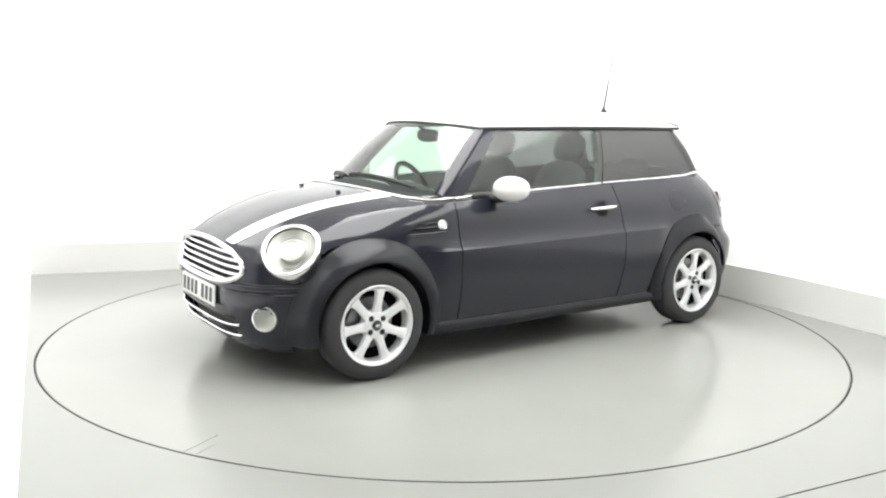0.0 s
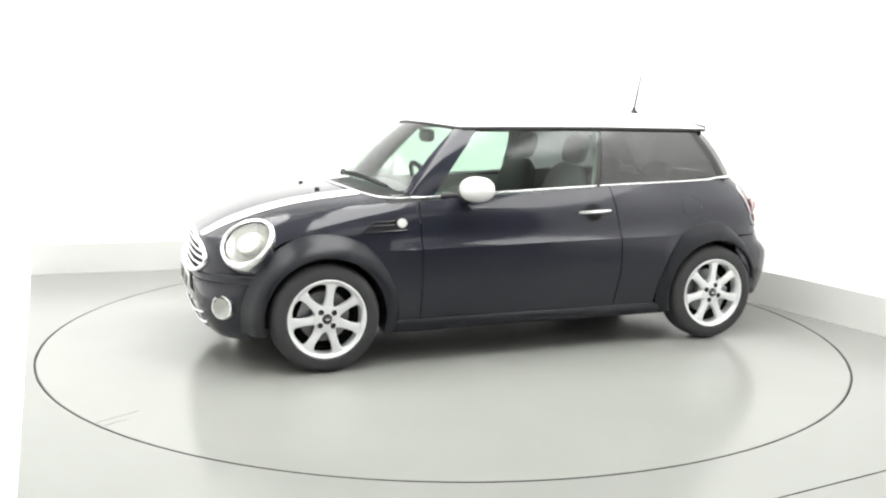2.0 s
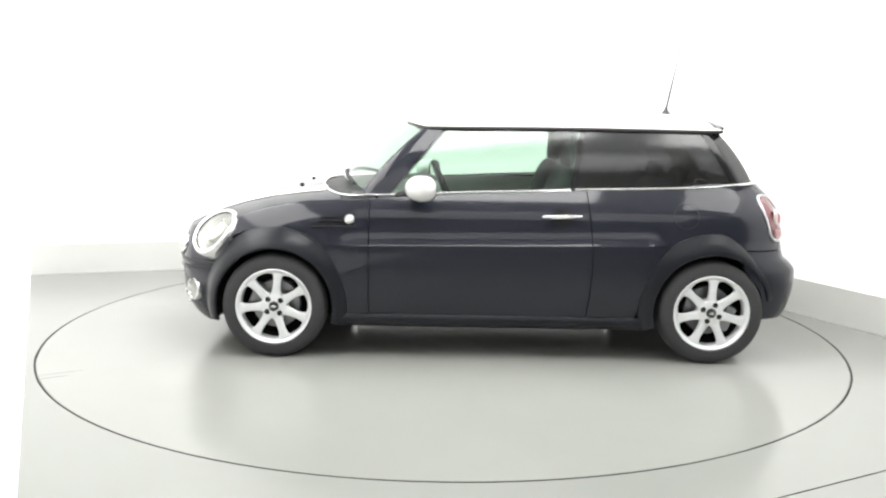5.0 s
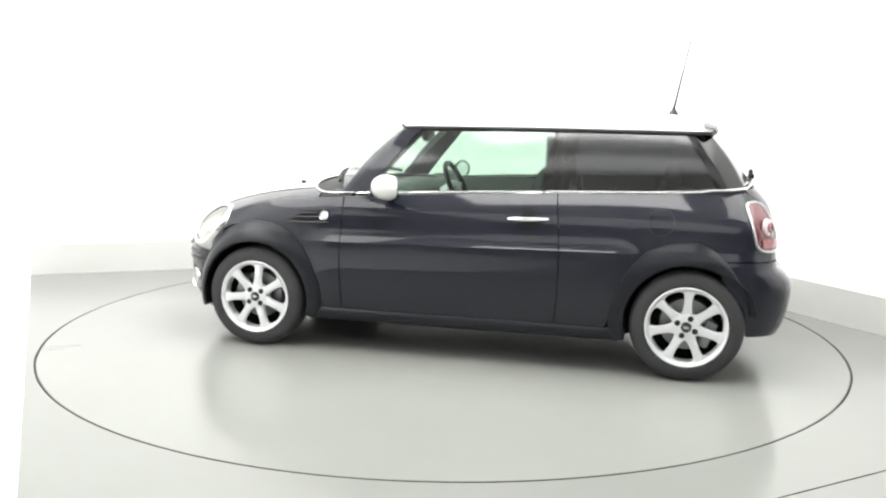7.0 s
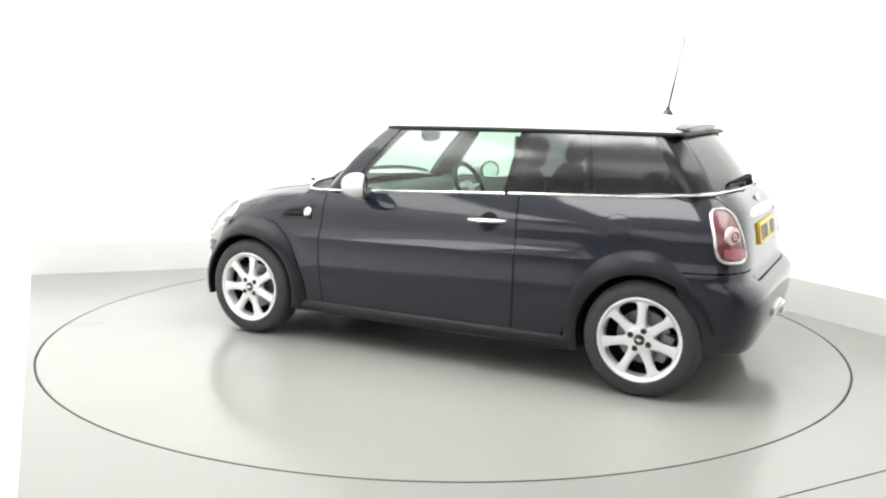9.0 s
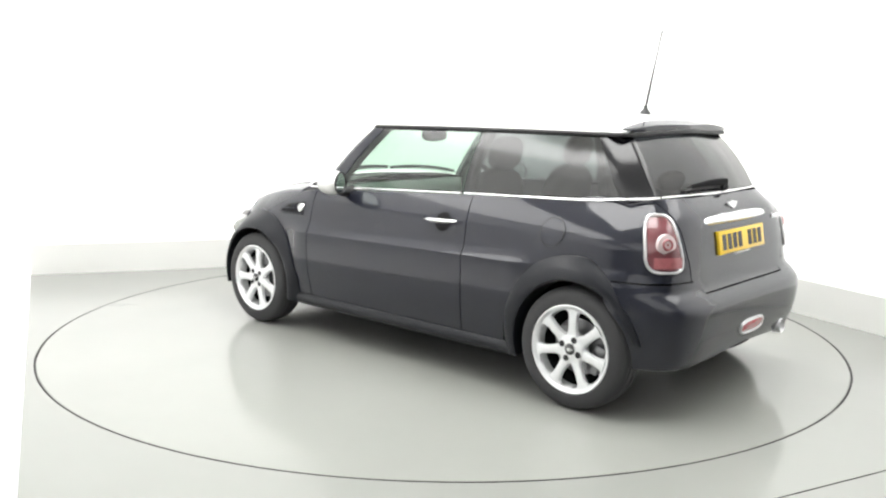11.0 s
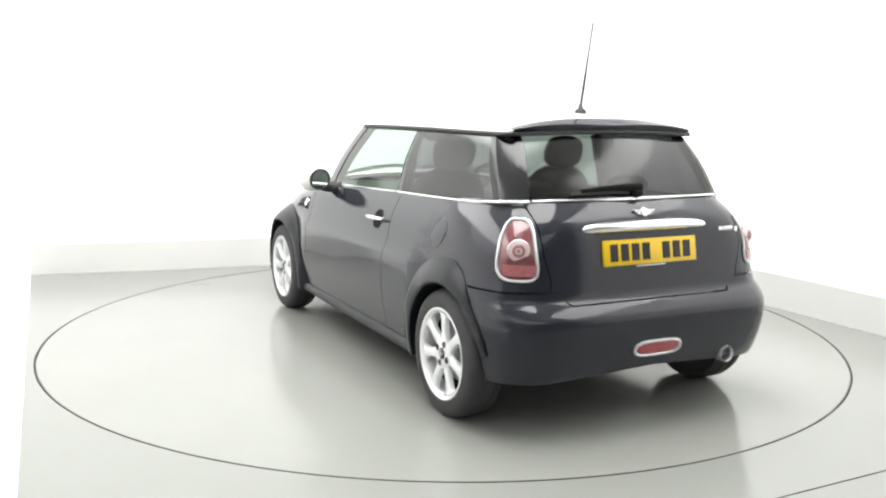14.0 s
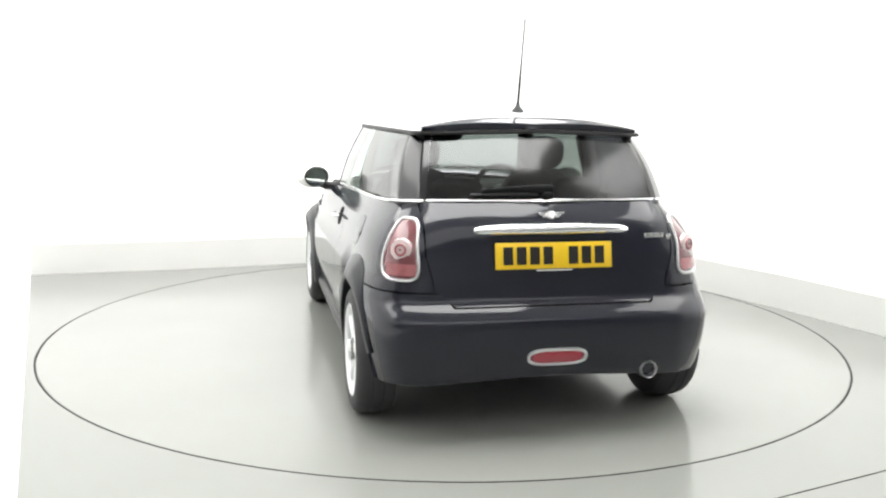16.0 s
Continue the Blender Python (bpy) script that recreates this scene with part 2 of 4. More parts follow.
    for name, x, y in (("unseen_wall_west", (-7.1, -7), (-9, 6)), ("unseen_wall_east", (7, 7.1), (-9, 6)), ("unseen_wall_south", (-7, 7), (-9.1, -9)), ("unseen_wall_north", (-7, 7), (6, 6.1))):
        bm = bmesh.new()
        block(bm, x, y, (0, 3.4), 0)
        structure(name, bm, HALL, "unseen plain grey wall added round the studio")
    # unseen light panels under the ceiling, placed for the car's highlights and floor brightness
    for x, y, w, d in ((-2.75, -1.0, 1.4, 4.8), (2.8, -0.9, 1.1, 3.6), (0.2, -0.9, 2.3, 3.4)):
        root = tagged(new("unseen_ceiling_light"), "unseen long white luminous panel added under the ceiling", "ceiling light", "studio light panels")
        root.location = (x, y, 3.30)
        bm = bmesh.new()
        block(bm, (-w / 2, w / 2), (-d / 2, d / 2), (-0.015, 0.0), 0.004)
        part("diffuser", bm, PANEL if abs(x) < 1 else SIDEPANEL, root)
        bm = bmesh.new()
        block(bm, (-w / 2 - 0.015, w / 2 + 0.015), (-d / 2 - 0.015, d / 2 + 0.015), (0.004, 0.10), 0.006)
        part("housing", bm, PLATEWHITE, root)
    # unseen glow sheets added beside and before the stage for reflections and fill
    for name, x, y in (("fill_sheet_west", (-6.4, -3.65), (-6.2, 0.6)), ("fill_sheet_east", (3.45, 5.0), (-3.4, 1.0)), ("fill_sheet_south", (-2.4, 3.2), (-7.0, -4.2))):
        bm = bmesh.new()
        block(bm, x, y, (3.34, 3.37), 0)
        structure(name, bm, FILL_SHEET, "unseen glowing sheet added for reflections and fill light")


def build_turntable():
    bm = bmesh.new()
    rows = [[(0, 0, 0)] * 160]
    for r, z in ((0.8, 0), (1.6, 0), (2.2, 0), (TABLE_R - 0.006, 0), (TABLE_R, -0.006), (TABLE_R, -0.05)):
        rows.append([(r * math.cos(k * math.tau / 160), r * math.sin(k * math.tau / 160), z) for k in range(160)])
    grid(bm, rows, closed=True)
    clean(bm)
    ob = new("turntable", finish(bm))
    ob.data.materials.append(DISC)
    tagged(ob, "round pale grey turntable flush with the studio floor", "turntable")
    for a, r0 in ((29.7, 2.22), (31.2, 2.30)):
        bm = bmesh.new()
        c, s = math.cos(radians(a)), math.sin(radians(a))
        tube(bm, [(r * c, r * s, 0.0) for r in (r0, (r0 + TABLE_R) / 2, TABLE_R - 0.01)], 0.0009, 6, flat=1.0)
        part("joint", bm, GAP, ob, "thin dark joint", at=Matrix())
    # dark band added over the gap so that its line shows from the front
    bm = bmesh.new()
    rows = [[(r * math.cos(k * math.tau / 160), r * math.sin(k * math.tau / 160), z) for k in range(160)] for r, z in ((TABLE_R - 0.001, -0.004), (TABLE_R - 0.001, 0.001), (TABLE_R + 0.005, 0.001), (TABLE_R + 0.005, -0.04))]
    grid(bm, rows, closed=True)
    part("gap_band", bm, GAP, ob, "dark band laid over the gap round the turntable", at=Matrix())
    return ob


# ---- the shape of the car body: x forward, y to its left, z up, origin between the axles ----
AXLE, HUB, TYRE_R = 1.2335, 0.297, 0.297
front_end = smooth_curve((0.13, 0.20, 0.30, 0.42, 0.52, 0.58, 0.64, 0.71, 0.78, 0.86, 1.0), (1.76, 1.83, 1.872, 1.885, 1.882, 1.868, 1.858, 1.836, 1.79, 1.74, 1.70))
rear_end = smooth_curve((0.20, 0.30, 0.42, 0.505, 0.532, 0.555, 0.58, 0.612, 0.75, 0.85, 0.93, 0.98, 1.03), (1.69, 1.745, 1.772, 1.778, 1.774, 1.758, 1.735, 1.70, 1.685, 1.668, 1.642, 1.605, 1.555))
half_width = smooth_curve((0.14, 0.22, 0.32, 0.46, 0.60, 0.655, 0.675, 0.70, 0.78, 0.84, 0.91, 0.96, 1.03), (0.750, 0.768, 0.784, 0.798, 0.7975, 0.796, 0.795, 0.792, 0.780, 0.764, 0.730, 0.70, 0.655))
belt = smooth_curve((-1.60, -1.41, -0.45, 0.60, 0.90), (1.016, 0.998, 0.966, 0.918, 0.898))
shoulder = smooth_curve((0.60, 0.88, 1.10, 1.30, 1.48, 1.62, 1.74, 1.80, 1.84), (0.918, 0.897, 0.872, 0.832, 0.775, 0.728, 0.705, 0.703, 0.703))
spine = smooth_curve((0.60, 0.86, 1.04, 1.32, 1.52, 1.68, 1.77, 1.82, 1.845), (0.995, 0.980, 0.957, 0.915, 0.866, 0.805, 0.755, 0.722, 0.703))
NF = 4.2


def crease_z(x):
    """The height of the crease along the car's side, which rises a little to the rear."""
    return 0.652 + 0.0135 * (0.7 - x)


def rear_power(z):
    return 8.5 - 2.0 * min(1, max(0, (z - 0.80) / 0.18))


def body_point(phi, z, out=0.0):
    """The body's outline at height z, in the direction phi (0 at the nose, pi at the tail)."""
    c, s = math.cos(phi), max(0.0, math.sin(phi))
    a, n = (front_end(z), NF) if c >= 0 else (rear_end(z), rear_power(z))
    w = half_width(z)
    r = (abs(c) ** n + s ** n) ** (1 / n)
    x, y = a * c / r, w * s / r
    rise = z - crease_z(x)
    if z > 0.20 and rise < 0.13 and -1.05 < x < 1.0:
        fade = min(1, (x + 1.05) / 0.2) * min(1, (1.0 - x) / 0.25)
        fade = fade * fade * (3 - 2 * fade)
        y += 0.027 * fade * (min(1, (z - 0.20) / 0.30) if rise < 0 else (1 - rise / 0.13) ** 3)
    if x < -0.95 and z < 0.71:
        wide = min(1, (-0.95 - x) / 0.3) * min(1, (0.71 - z) / 0.11)
        y += 0.026 * wide * wide * (3 - 2 * wide) * s / r
    if x > 0.75:
        lean = max(0.0, 1 - (shoulder(x) - z) / 0.17) ** 2 * min(1, (x - 0.75) / 0.5)
        y -= 0.065 * lean * s / r
    if out:
        gx, gy = math.copysign(abs(x / a) ** (n - 1) / a, x), (max(0, y) / w) ** (n - 1) / w
        g = math.hypot(gx, gy) or 1
        x, y = x + out * gx / g, y + out * gy / g
    return Vector((x, y, z))


def phi_at_x(x, z):
    a, n = (front_end(z), NF) if x >= 0 else (rear_end(z), rear_power(z))
    q = min(0.99999, abs(x) / a)
    return math.atan2((1 - q ** n) ** (1 / n), math.copysign(q, x))


def phi_at_y(y, z, front):
    n = NF if front else rear_power(z)
    q = min(0.99999, y / half_width(z))
    c = (1 - q ** n) ** (1 / n)
    return math.atan2(q, c if front else -c)


def side(x, z, out=0.0):
    return body_point(phi_at_x(x, z), z, out)


def over_arch(x, base, r=0.40):
    for xa in (AXLE, -AXLE):
        if x < -AXLE:
            r = r - 0.055 * min(1.0, (-AXLE - x) / 0.2)
        if abs(x - xa) < r:
            base = max(base, HUB + math.sqrt(r * r - (x - xa) ** 2))
    return base


def grille_edge(y, up):
    """The upper or lower edge of the grille opening at y."""
    q = abs(y) / 0.475
    if q >= 1:
        return 0.582
    h = (1 - q ** 2.6) ** (1 / 2.6)
    return 0.582 + (0.118 if up else -0.085) * h


def sheet(phi0, phi1, low, high, nu, nv, bm=None, ease=None, out=0.0, crease=False):
    """A body panel between two directions, given as functions of z, and two heights, given as functions of the place."""
    bm = bm or bmesh.new()
    rows = []
    for i in range(nu + 1):
        u = i / nu
        if ease:
            u = ease(u)
        p = body_point(phi0(0.6) * (1 - u) + phi1(0.6) * u, 0.6)
        lo, hi = low(p), high(p)
        if hi - lo < 0.006:
            hi = lo + 0.006
        row = []
        heights = [lo + (hi - lo) * j / nv for j in range(nv + 1)]
        if crease:
            c = crease_z(p.x)
            heights = [0.2 + (c - 0.222) * j / 16 for j in range(17)] + [c + d for d in (-0.008, -0.0015, 0.0005, 0.004, 0.009, 0.015, 0.023, 0.033, 0.046, 0.062)]
            heights += [c + 0.08 + (hi - c - 0.08) * j / 12 for j in range(13)]
            heights = [max(h, lo + 0.0008 * j) for j, h in enumerate(heights)]
        for z in heights:
            row.append(body_point(phi0(z) * (1 - u) + phi1(z) * u, z, out))
        rows.append(row)
    grid(bm, rows)
    return bm


LAMP = facing((1.613, 0.600, 0.697), (0.48, 0.56, 0.67))

FOG = facing((1.749, 0.571, 0.343), (0.74, 0.67, 0.05))


def bonnet_tail(x):
    """Half the width at which the curved rear edge of the bonnet crosses x."""
    q = min(1.0, max(0.0, (x - 0.72) / 0.31))
    return 0.69 * (1 - q ** 2.5) ** 0.4


def build_bonnet():
    bm = bmesh.new()
    rows, edge = [], []
    nu, nv, nd = 90, 14, 22
    def back(z):
        return phi_at_x(0.87 + 0.17 * min(1, max(0, (0.89 - z) / 0.14)), z)
    for i in range(nu + 1):
        u = i / nu
        z = 0.72
        for _ in range(12):
            phi = back(z) * u
            p = body_point(phi, z)
            z = shoulder(p.x)
        g = body_point(phi, 0.60)
        lo = over_arch(p.x, grille_edge(g.y, True) if p.x > 1.5 else 0.582, 0.42)
        lo = min(lo, z - 0.003)
        row = [body_point(back(lo + (z - lo) * j / nv) * u, lo + (z - lo) * j / nv) for j in range(nv + 1)]
        e = row[-1]
        zc = max(spine(e.x), e.z)
        stop = min(0.995, bonnet_tail(e.x) / max(e.y, 0.01))
        for j in range(1, nd + 1):
            q = 1 - (1 - stop) * j / nd
            row.append(Vector((e.x, e.y * q, zc - (zc - e.z) * q ** 2.7)))
        rows.append(row)
    grid(bm, rows)
    clean(bm, 4e-4)
    inv = LAMP.inverted()
    gone = []
    for f in bm.faces:
        c = inv @ f.calc_center_median()
        if (c.x / 0.137) ** 2 + (c.y / 0.145) ** 2 < 1 and abs(c.z) < 0.12:
            gone.append(f)
    bmesh.ops.delete(bm, geom=gone, context="FACES")
    mirror_y(bm)
    clean(bm, 4e-4)
    flange(bm)
    return part("bonnet", bm, PAINT, car, "glossy dark blue clamshell bonnet")


def bonnet_z(x, y):
    z = shoulder(x)
    e = side(x, z)
    zc = max(spine(x), z)
    return zc - (zc - z) * min(1, abs(y) / e.y) ** 2.7


def build_body():
    ones = lambda v: (lambda z: v)
    bonnet = build_bonnet()
    for s in (1, -1):
        bm = bmesh.new()
        rows = []
        for i in range(41):
            u = i / 40
            y0 = 0.250 + 0.145 * u
            wd = 0.105 + 0.025 * u
            x0, x1 = 1.826, 0.72 + 0.305 * (1 - ((y0 + 0.06) / 0.69) ** 2.5) ** 0.4
            x = x0 + (x1 - x0) * u
            rows.append([(x, s * y, bonnet_z(x, y) + 0.0035) for y in [y0 + wd * k / 6 for k in range(7)]])
        grid(bm, rows)
        part("bonnet_stripe", bm, WHITE, bonnet, "white racing stripe")
    # front bumper
    bm = sheet(ones(0.0), lambda z: phi_at_x(1.40, z), lambda p: over_arch(p.x, 0.155), lambda p: max(grille_edge(p.y, False) if p.x > 1.5 else 0.575, over_arch(p.x, 0) + 0.01), 70, 18)
    clean(bm, 4e-4)
    bmesh.ops.delete(bm, geom=[f for f in bm.faces if abs(f.calc_center_median().y) < 0.40 and 0.20 < f.calc_center_median().z < 0.335], context="FACES")
    inv = FOG.inverted()
    bmesh.ops.delete(bm, geom=[f for f in bm.faces if (inv @ f.calc_center_median()).length < 0.056], context="FACES")
    mirror_y(bm)
    clean(bm, 4e-4)
    flange(bm)
    part("front_bumper", bm, PAINT, car, "dark blue front bumper")
    # rear bumper and tailgate, whose foot dips into the bumper
    def gate_foot(y):
        t = min(1, max(0, (abs(y) - 0.435) / 0.075))
        return 0.585 + 0.060 * t * t * (3 - 2 * t)
    bm = sheet(lambda z: phi_at_x(-1.40, z), ones(math.pi), lambda p: over_arch(p.x, 0.255 + 0.03 * max(0, 1 - abs(p.y) / 0.6)), lambda p: max(gate_foot(p.y), over_arch(p.x, 0) + 0.01), 110, 34)
    clean(bm, 4e-4)
    mirror_y(bm)
    clean(bm, 4e-4)
    flange(bm)
    part("rear_bumper", bm, PAINT, car, "dark blue rear bumper")
    gate_y = lambda z: 0.50 + 0.055 * min(1, max(0, (z - 0.60) / 0.2))
    bm = sheet(lambda z: phi_at_y(gate_y(z), z, False), ones(math.pi), lambda p: gate_foot(p.y) + 0.006, lambda p: 1.012, 40, 22)
    clean(bm, 4e-4)
    mirror_y(bm)
    clean(bm, 4e-4)
    flange(bm)
    part("tailgate", bm, PAINT, car, "dark blue tailgate")
    # sides
    for s in (1, -1):
        def half(bm):
            if s < 0:
                for v in bm.verts:
                    v.co.y = -v.co.y
                bmesh.ops.reverse_faces(bm, faces=bm.faces)
            flange(bm)
            return bm
        bm = sheet(lambda z: phi_at_x(0.875 + 0.17 * min(1, max(0, (0.89 - z) / 0.14)), z), lambda z: phi_at_x(0.703, z), lambda p: over_arch(p.x, 0.20, 0.39), lambda p: belt(p.x) - 0.004, 24, 39, crease=True)
        part("side_scuttle", half(bm), PAINT, car, sharp=14)
        bm = sheet(lambda z: phi_at_x(0.697, z), lambda z: phi_at_x(-0.52 - 0.03 * math.sin(min(1, max(0, (z - 0.2) / 0.76)) * math.pi), z), lambda p: 0.245, lambda p: belt(p.x) - 0.004, 40, 34, crease=True)
        part("door", half(bm), PAINT, car, "dark blue car door", sharp=14)
        bm = sheet(lambda z: phi_at_x(-0.526 - 0.03 * math.sin(min(1, max(0, (z - 0.2) / 0.76)) * math.pi), z), lambda z: phi_at_y(gate_y(z) + 0.006, z, False),
                   lambda p: over_arch(p.x, 0.20 if p.x > -1.2 else 0.652), lambda p: belt(p.x) - 0.002 if p.x > -1.4 else 1.0 + 0.012 * min(1, max(0, (-1.4 - p.x) / 0.2)), 90, 39, crease=True)
        part("quarter_panel", half(bm), PAINT, car, "dark blue rear quarter panel", sharp=14)
        # black cladding round the wheel openings and along the sill
        for xa, a0, a1 in ((AXLE, -13, 196), (-AXLE, -16, 168)):
            bm = bmesh.new()
            rows = []
            for k in range(61):
                a = radians(a0 + (a1 - a0) * k / 60)
                row = []
                # the trim narrows where it runs out into the rear bumper
                end = min(1.0, max(0.0, (-math.cos(a) - 0.15) / 0.55)) if xa < 0 else 0.2 * min(1.0, max(0.0, (math.cos(a) - 0.35) / 0.5))
                # and towards the sill
                end = max(end, 0.42 * min(1.0, max(0.0, (-math.copysign(1, xa) * math.cos(a) - 0.5) / 0.4)))
                for r, o in ((0.445, -0.012), (0.445, 0.006), (0.43, 0.012), (0.40, None), (0.36, None), (0.338, None), (0.330, -1), (0.330, -2)):
                    r = r - max(0, r - 0.338) * 0.82 * end
                    x, z = xa + r * math.cos(a), max(0.165, HUB + r * math.sin(a))
                    if o is not None and o > -0.5:
                        p = side(x, z, o)
                        row.append(Vector((p.x, p.y, z)))
                    else:
                        flat = 0.840 if o is None else (0.834 if o == -1 else 0.70)
                        q = side(x, z, 0.014)
                        t = 1.0 if o is not None else min(1.0, max(0.0, (0.425 - r) / 0.075)) ** 0.8
                        flat = flat * (1 - end) + min(flat, q.y - (0.0 if o != -2 else 0.12)) * end
                        row.append(Vector((x, q.y * (1 - t) + flat * t, z)))
                rows.append([Vector((v.x, s * v.y, v.z)) for v in row])
            grid(bm, rows)
            part("wheel_arch_trim", bm, CLAD, car, "black plastic wheel arch trim")
        bm = bmesh.new()
        rows = []
        for k in range(31):
            x = 0.90 - 1.79 * k / 30
            row = [side(x, z, o) for z, o in ((0.256, -0.012), (0.254, 0.004), (0.246, 0.012), (0.226, 0.024), (0.212, 0.026), (0.196, 0.020), (0.180, 0.0), (0.170, -0.04), (0.170, -0.15))]
            rows.append([Vector((x, s * v.y, v.z)) for v in row])
        grid(bm, rows)
        part("sill_trim", bm, CLAD, car, "black plastic sill trim")
        # inner wheel housings
        for xa in (AXLE, -AXLE):
            bm = bmesh.new()
            rows = []
            for y in (0.79, 0.50):
                row = []
                for a in range(-5, 186, 10):
                    x, z = xa + 0.345 * math.cos(radians(a)), HUB + 0.345 * math.sin(radians(a))
                    row.append((x, s * min(y, side(x, z, -0.02).y), z))
                rows.append(row)
            vs = grid(bm, rows)
            bm.faces.new(vs[1])
            part("wheel_housing", bm, DARK, car)
    # floor pan, and a black inner shell added so that panel gaps read dark
    bm = bmesh.new()
    rows = []
    for z, o in ((0.19, -0.10), (0.19, -0.03), (0.60, -0.03), (0.78, -0.045)):
        ring = [body_point(math.pi * k / 60, z, o) for k in range(61)]
        rows.append([Vector((min(p.x, 1.70 - 0.4 * (z > 0.6)), min(p.y, 0.76) if abs(abs(p.x) - AXLE) > 0.36 else min(p.y, 0.50), p.z if z > 0.2 else (0.19 if p.x > -1.25 else 0.30))) for p in ring])
    grid(bm, rows)
    bot = [[Vector((r.x, r.y * q, r.z)) for r in rows[0]] for q in (1, 0)]
    grid(bm, bot)
    mirror_y(bm)
    clean(bm)
    part("floor_pan", bm, DARK, car, "black underbody with a dark shell added behind the panels")


# ---- the glasshouse ----
def bottom_line(u):
    if u <= 1:
        y = 0.655 * u
        return Vector((0.925 - 0.205 * u ** 2.2, y, 0.985 - 0.05 * u ** 2))
    if u <= 3:
        t = (u - 1) / 2
        x = 0.72 - 2.13 * t
        return Vector((x, 0.655 + 0.040 * math.sin(math.pi * min(1, t * 1.1)) ** 0.8 - 0.025 * t, belt(x) + 0.006))
    if u <= 4:
        t = u - 3
        return Vector((-1.41 - 0.09 * t ** 1.2, 0.63 - 0.075 * t ** 1.3, 1.004 + 0.01 * t))
    t = u - 4
    return Vector((-1.50 - 0.065 * math.sin(t * math.pi / 2), 0.555 * (1 - t), 1.014 + 0.006 * t))


def top_line(u):
    if u <= 1:
        return Vector((0.505 - 0.135 * u ** 2.2, 0.535 * u, 1.337 - 0.027 * u ** 2))
    if u <= 3:
        t = (u - 1) / 2
        return Vector((0.37 - 1.58 * t, 0.535 + 0.045 * math.sin(math.pi * t) , 1.310 + 0.006 * math.sin(math.pi * t)))
    if u <= 4:
        t = u - 3
        return Vector((-1.21 - 0.075 * t ** 1.2, 0.535 - 0.055 * t ** 1.3, 1.310 + 0.008 * t))
    t = u - 4
    return Vector((-1.285 - 0.045 * math.sin(t * math.pi / 2), 0.48 * (1 - t), 1.318 + 0.012 * t))


def house(u, v, out=0.0):
    a, b = bottom_line(u), top_line(u)
    p = a.lerp(b, v)
    bow = 0.018 * math.sin(math.pi * v) + out
    lo, hi = bottom_line(max(0, u - 0.03)), bottom_line(min(5, u + 0.03))
    t = hi - lo
    n = t.cross(b - a)
    n.normalize()
    if n.dot(Vector((p.x, p.y, 0)) - Vector((-0.3, 0, 0))) < 0:
        n = -n
    return p + n * bow


def pane(u0, u1, v0, v1, nu=24, nv=8, both=False, s=1, thick=0.004, out=0.0):
    bm = bmesh.new()
    grid(bm, [[house(u0 + (u1 - u0) * i / nu, v0 + (v1 - v0) * j / nv, out) for j in range(nv + 1)] for i in range(nu + 1)])
    if both:
        mirror_y(bm)
    elif s < 0:
        for v in bm.verts:
            v.co.y = -v.co.y
        bmesh.ops.reverse_faces(bm, faces=bm.faces)
    clean(bm)
    flange(bm, thick)
    return bm


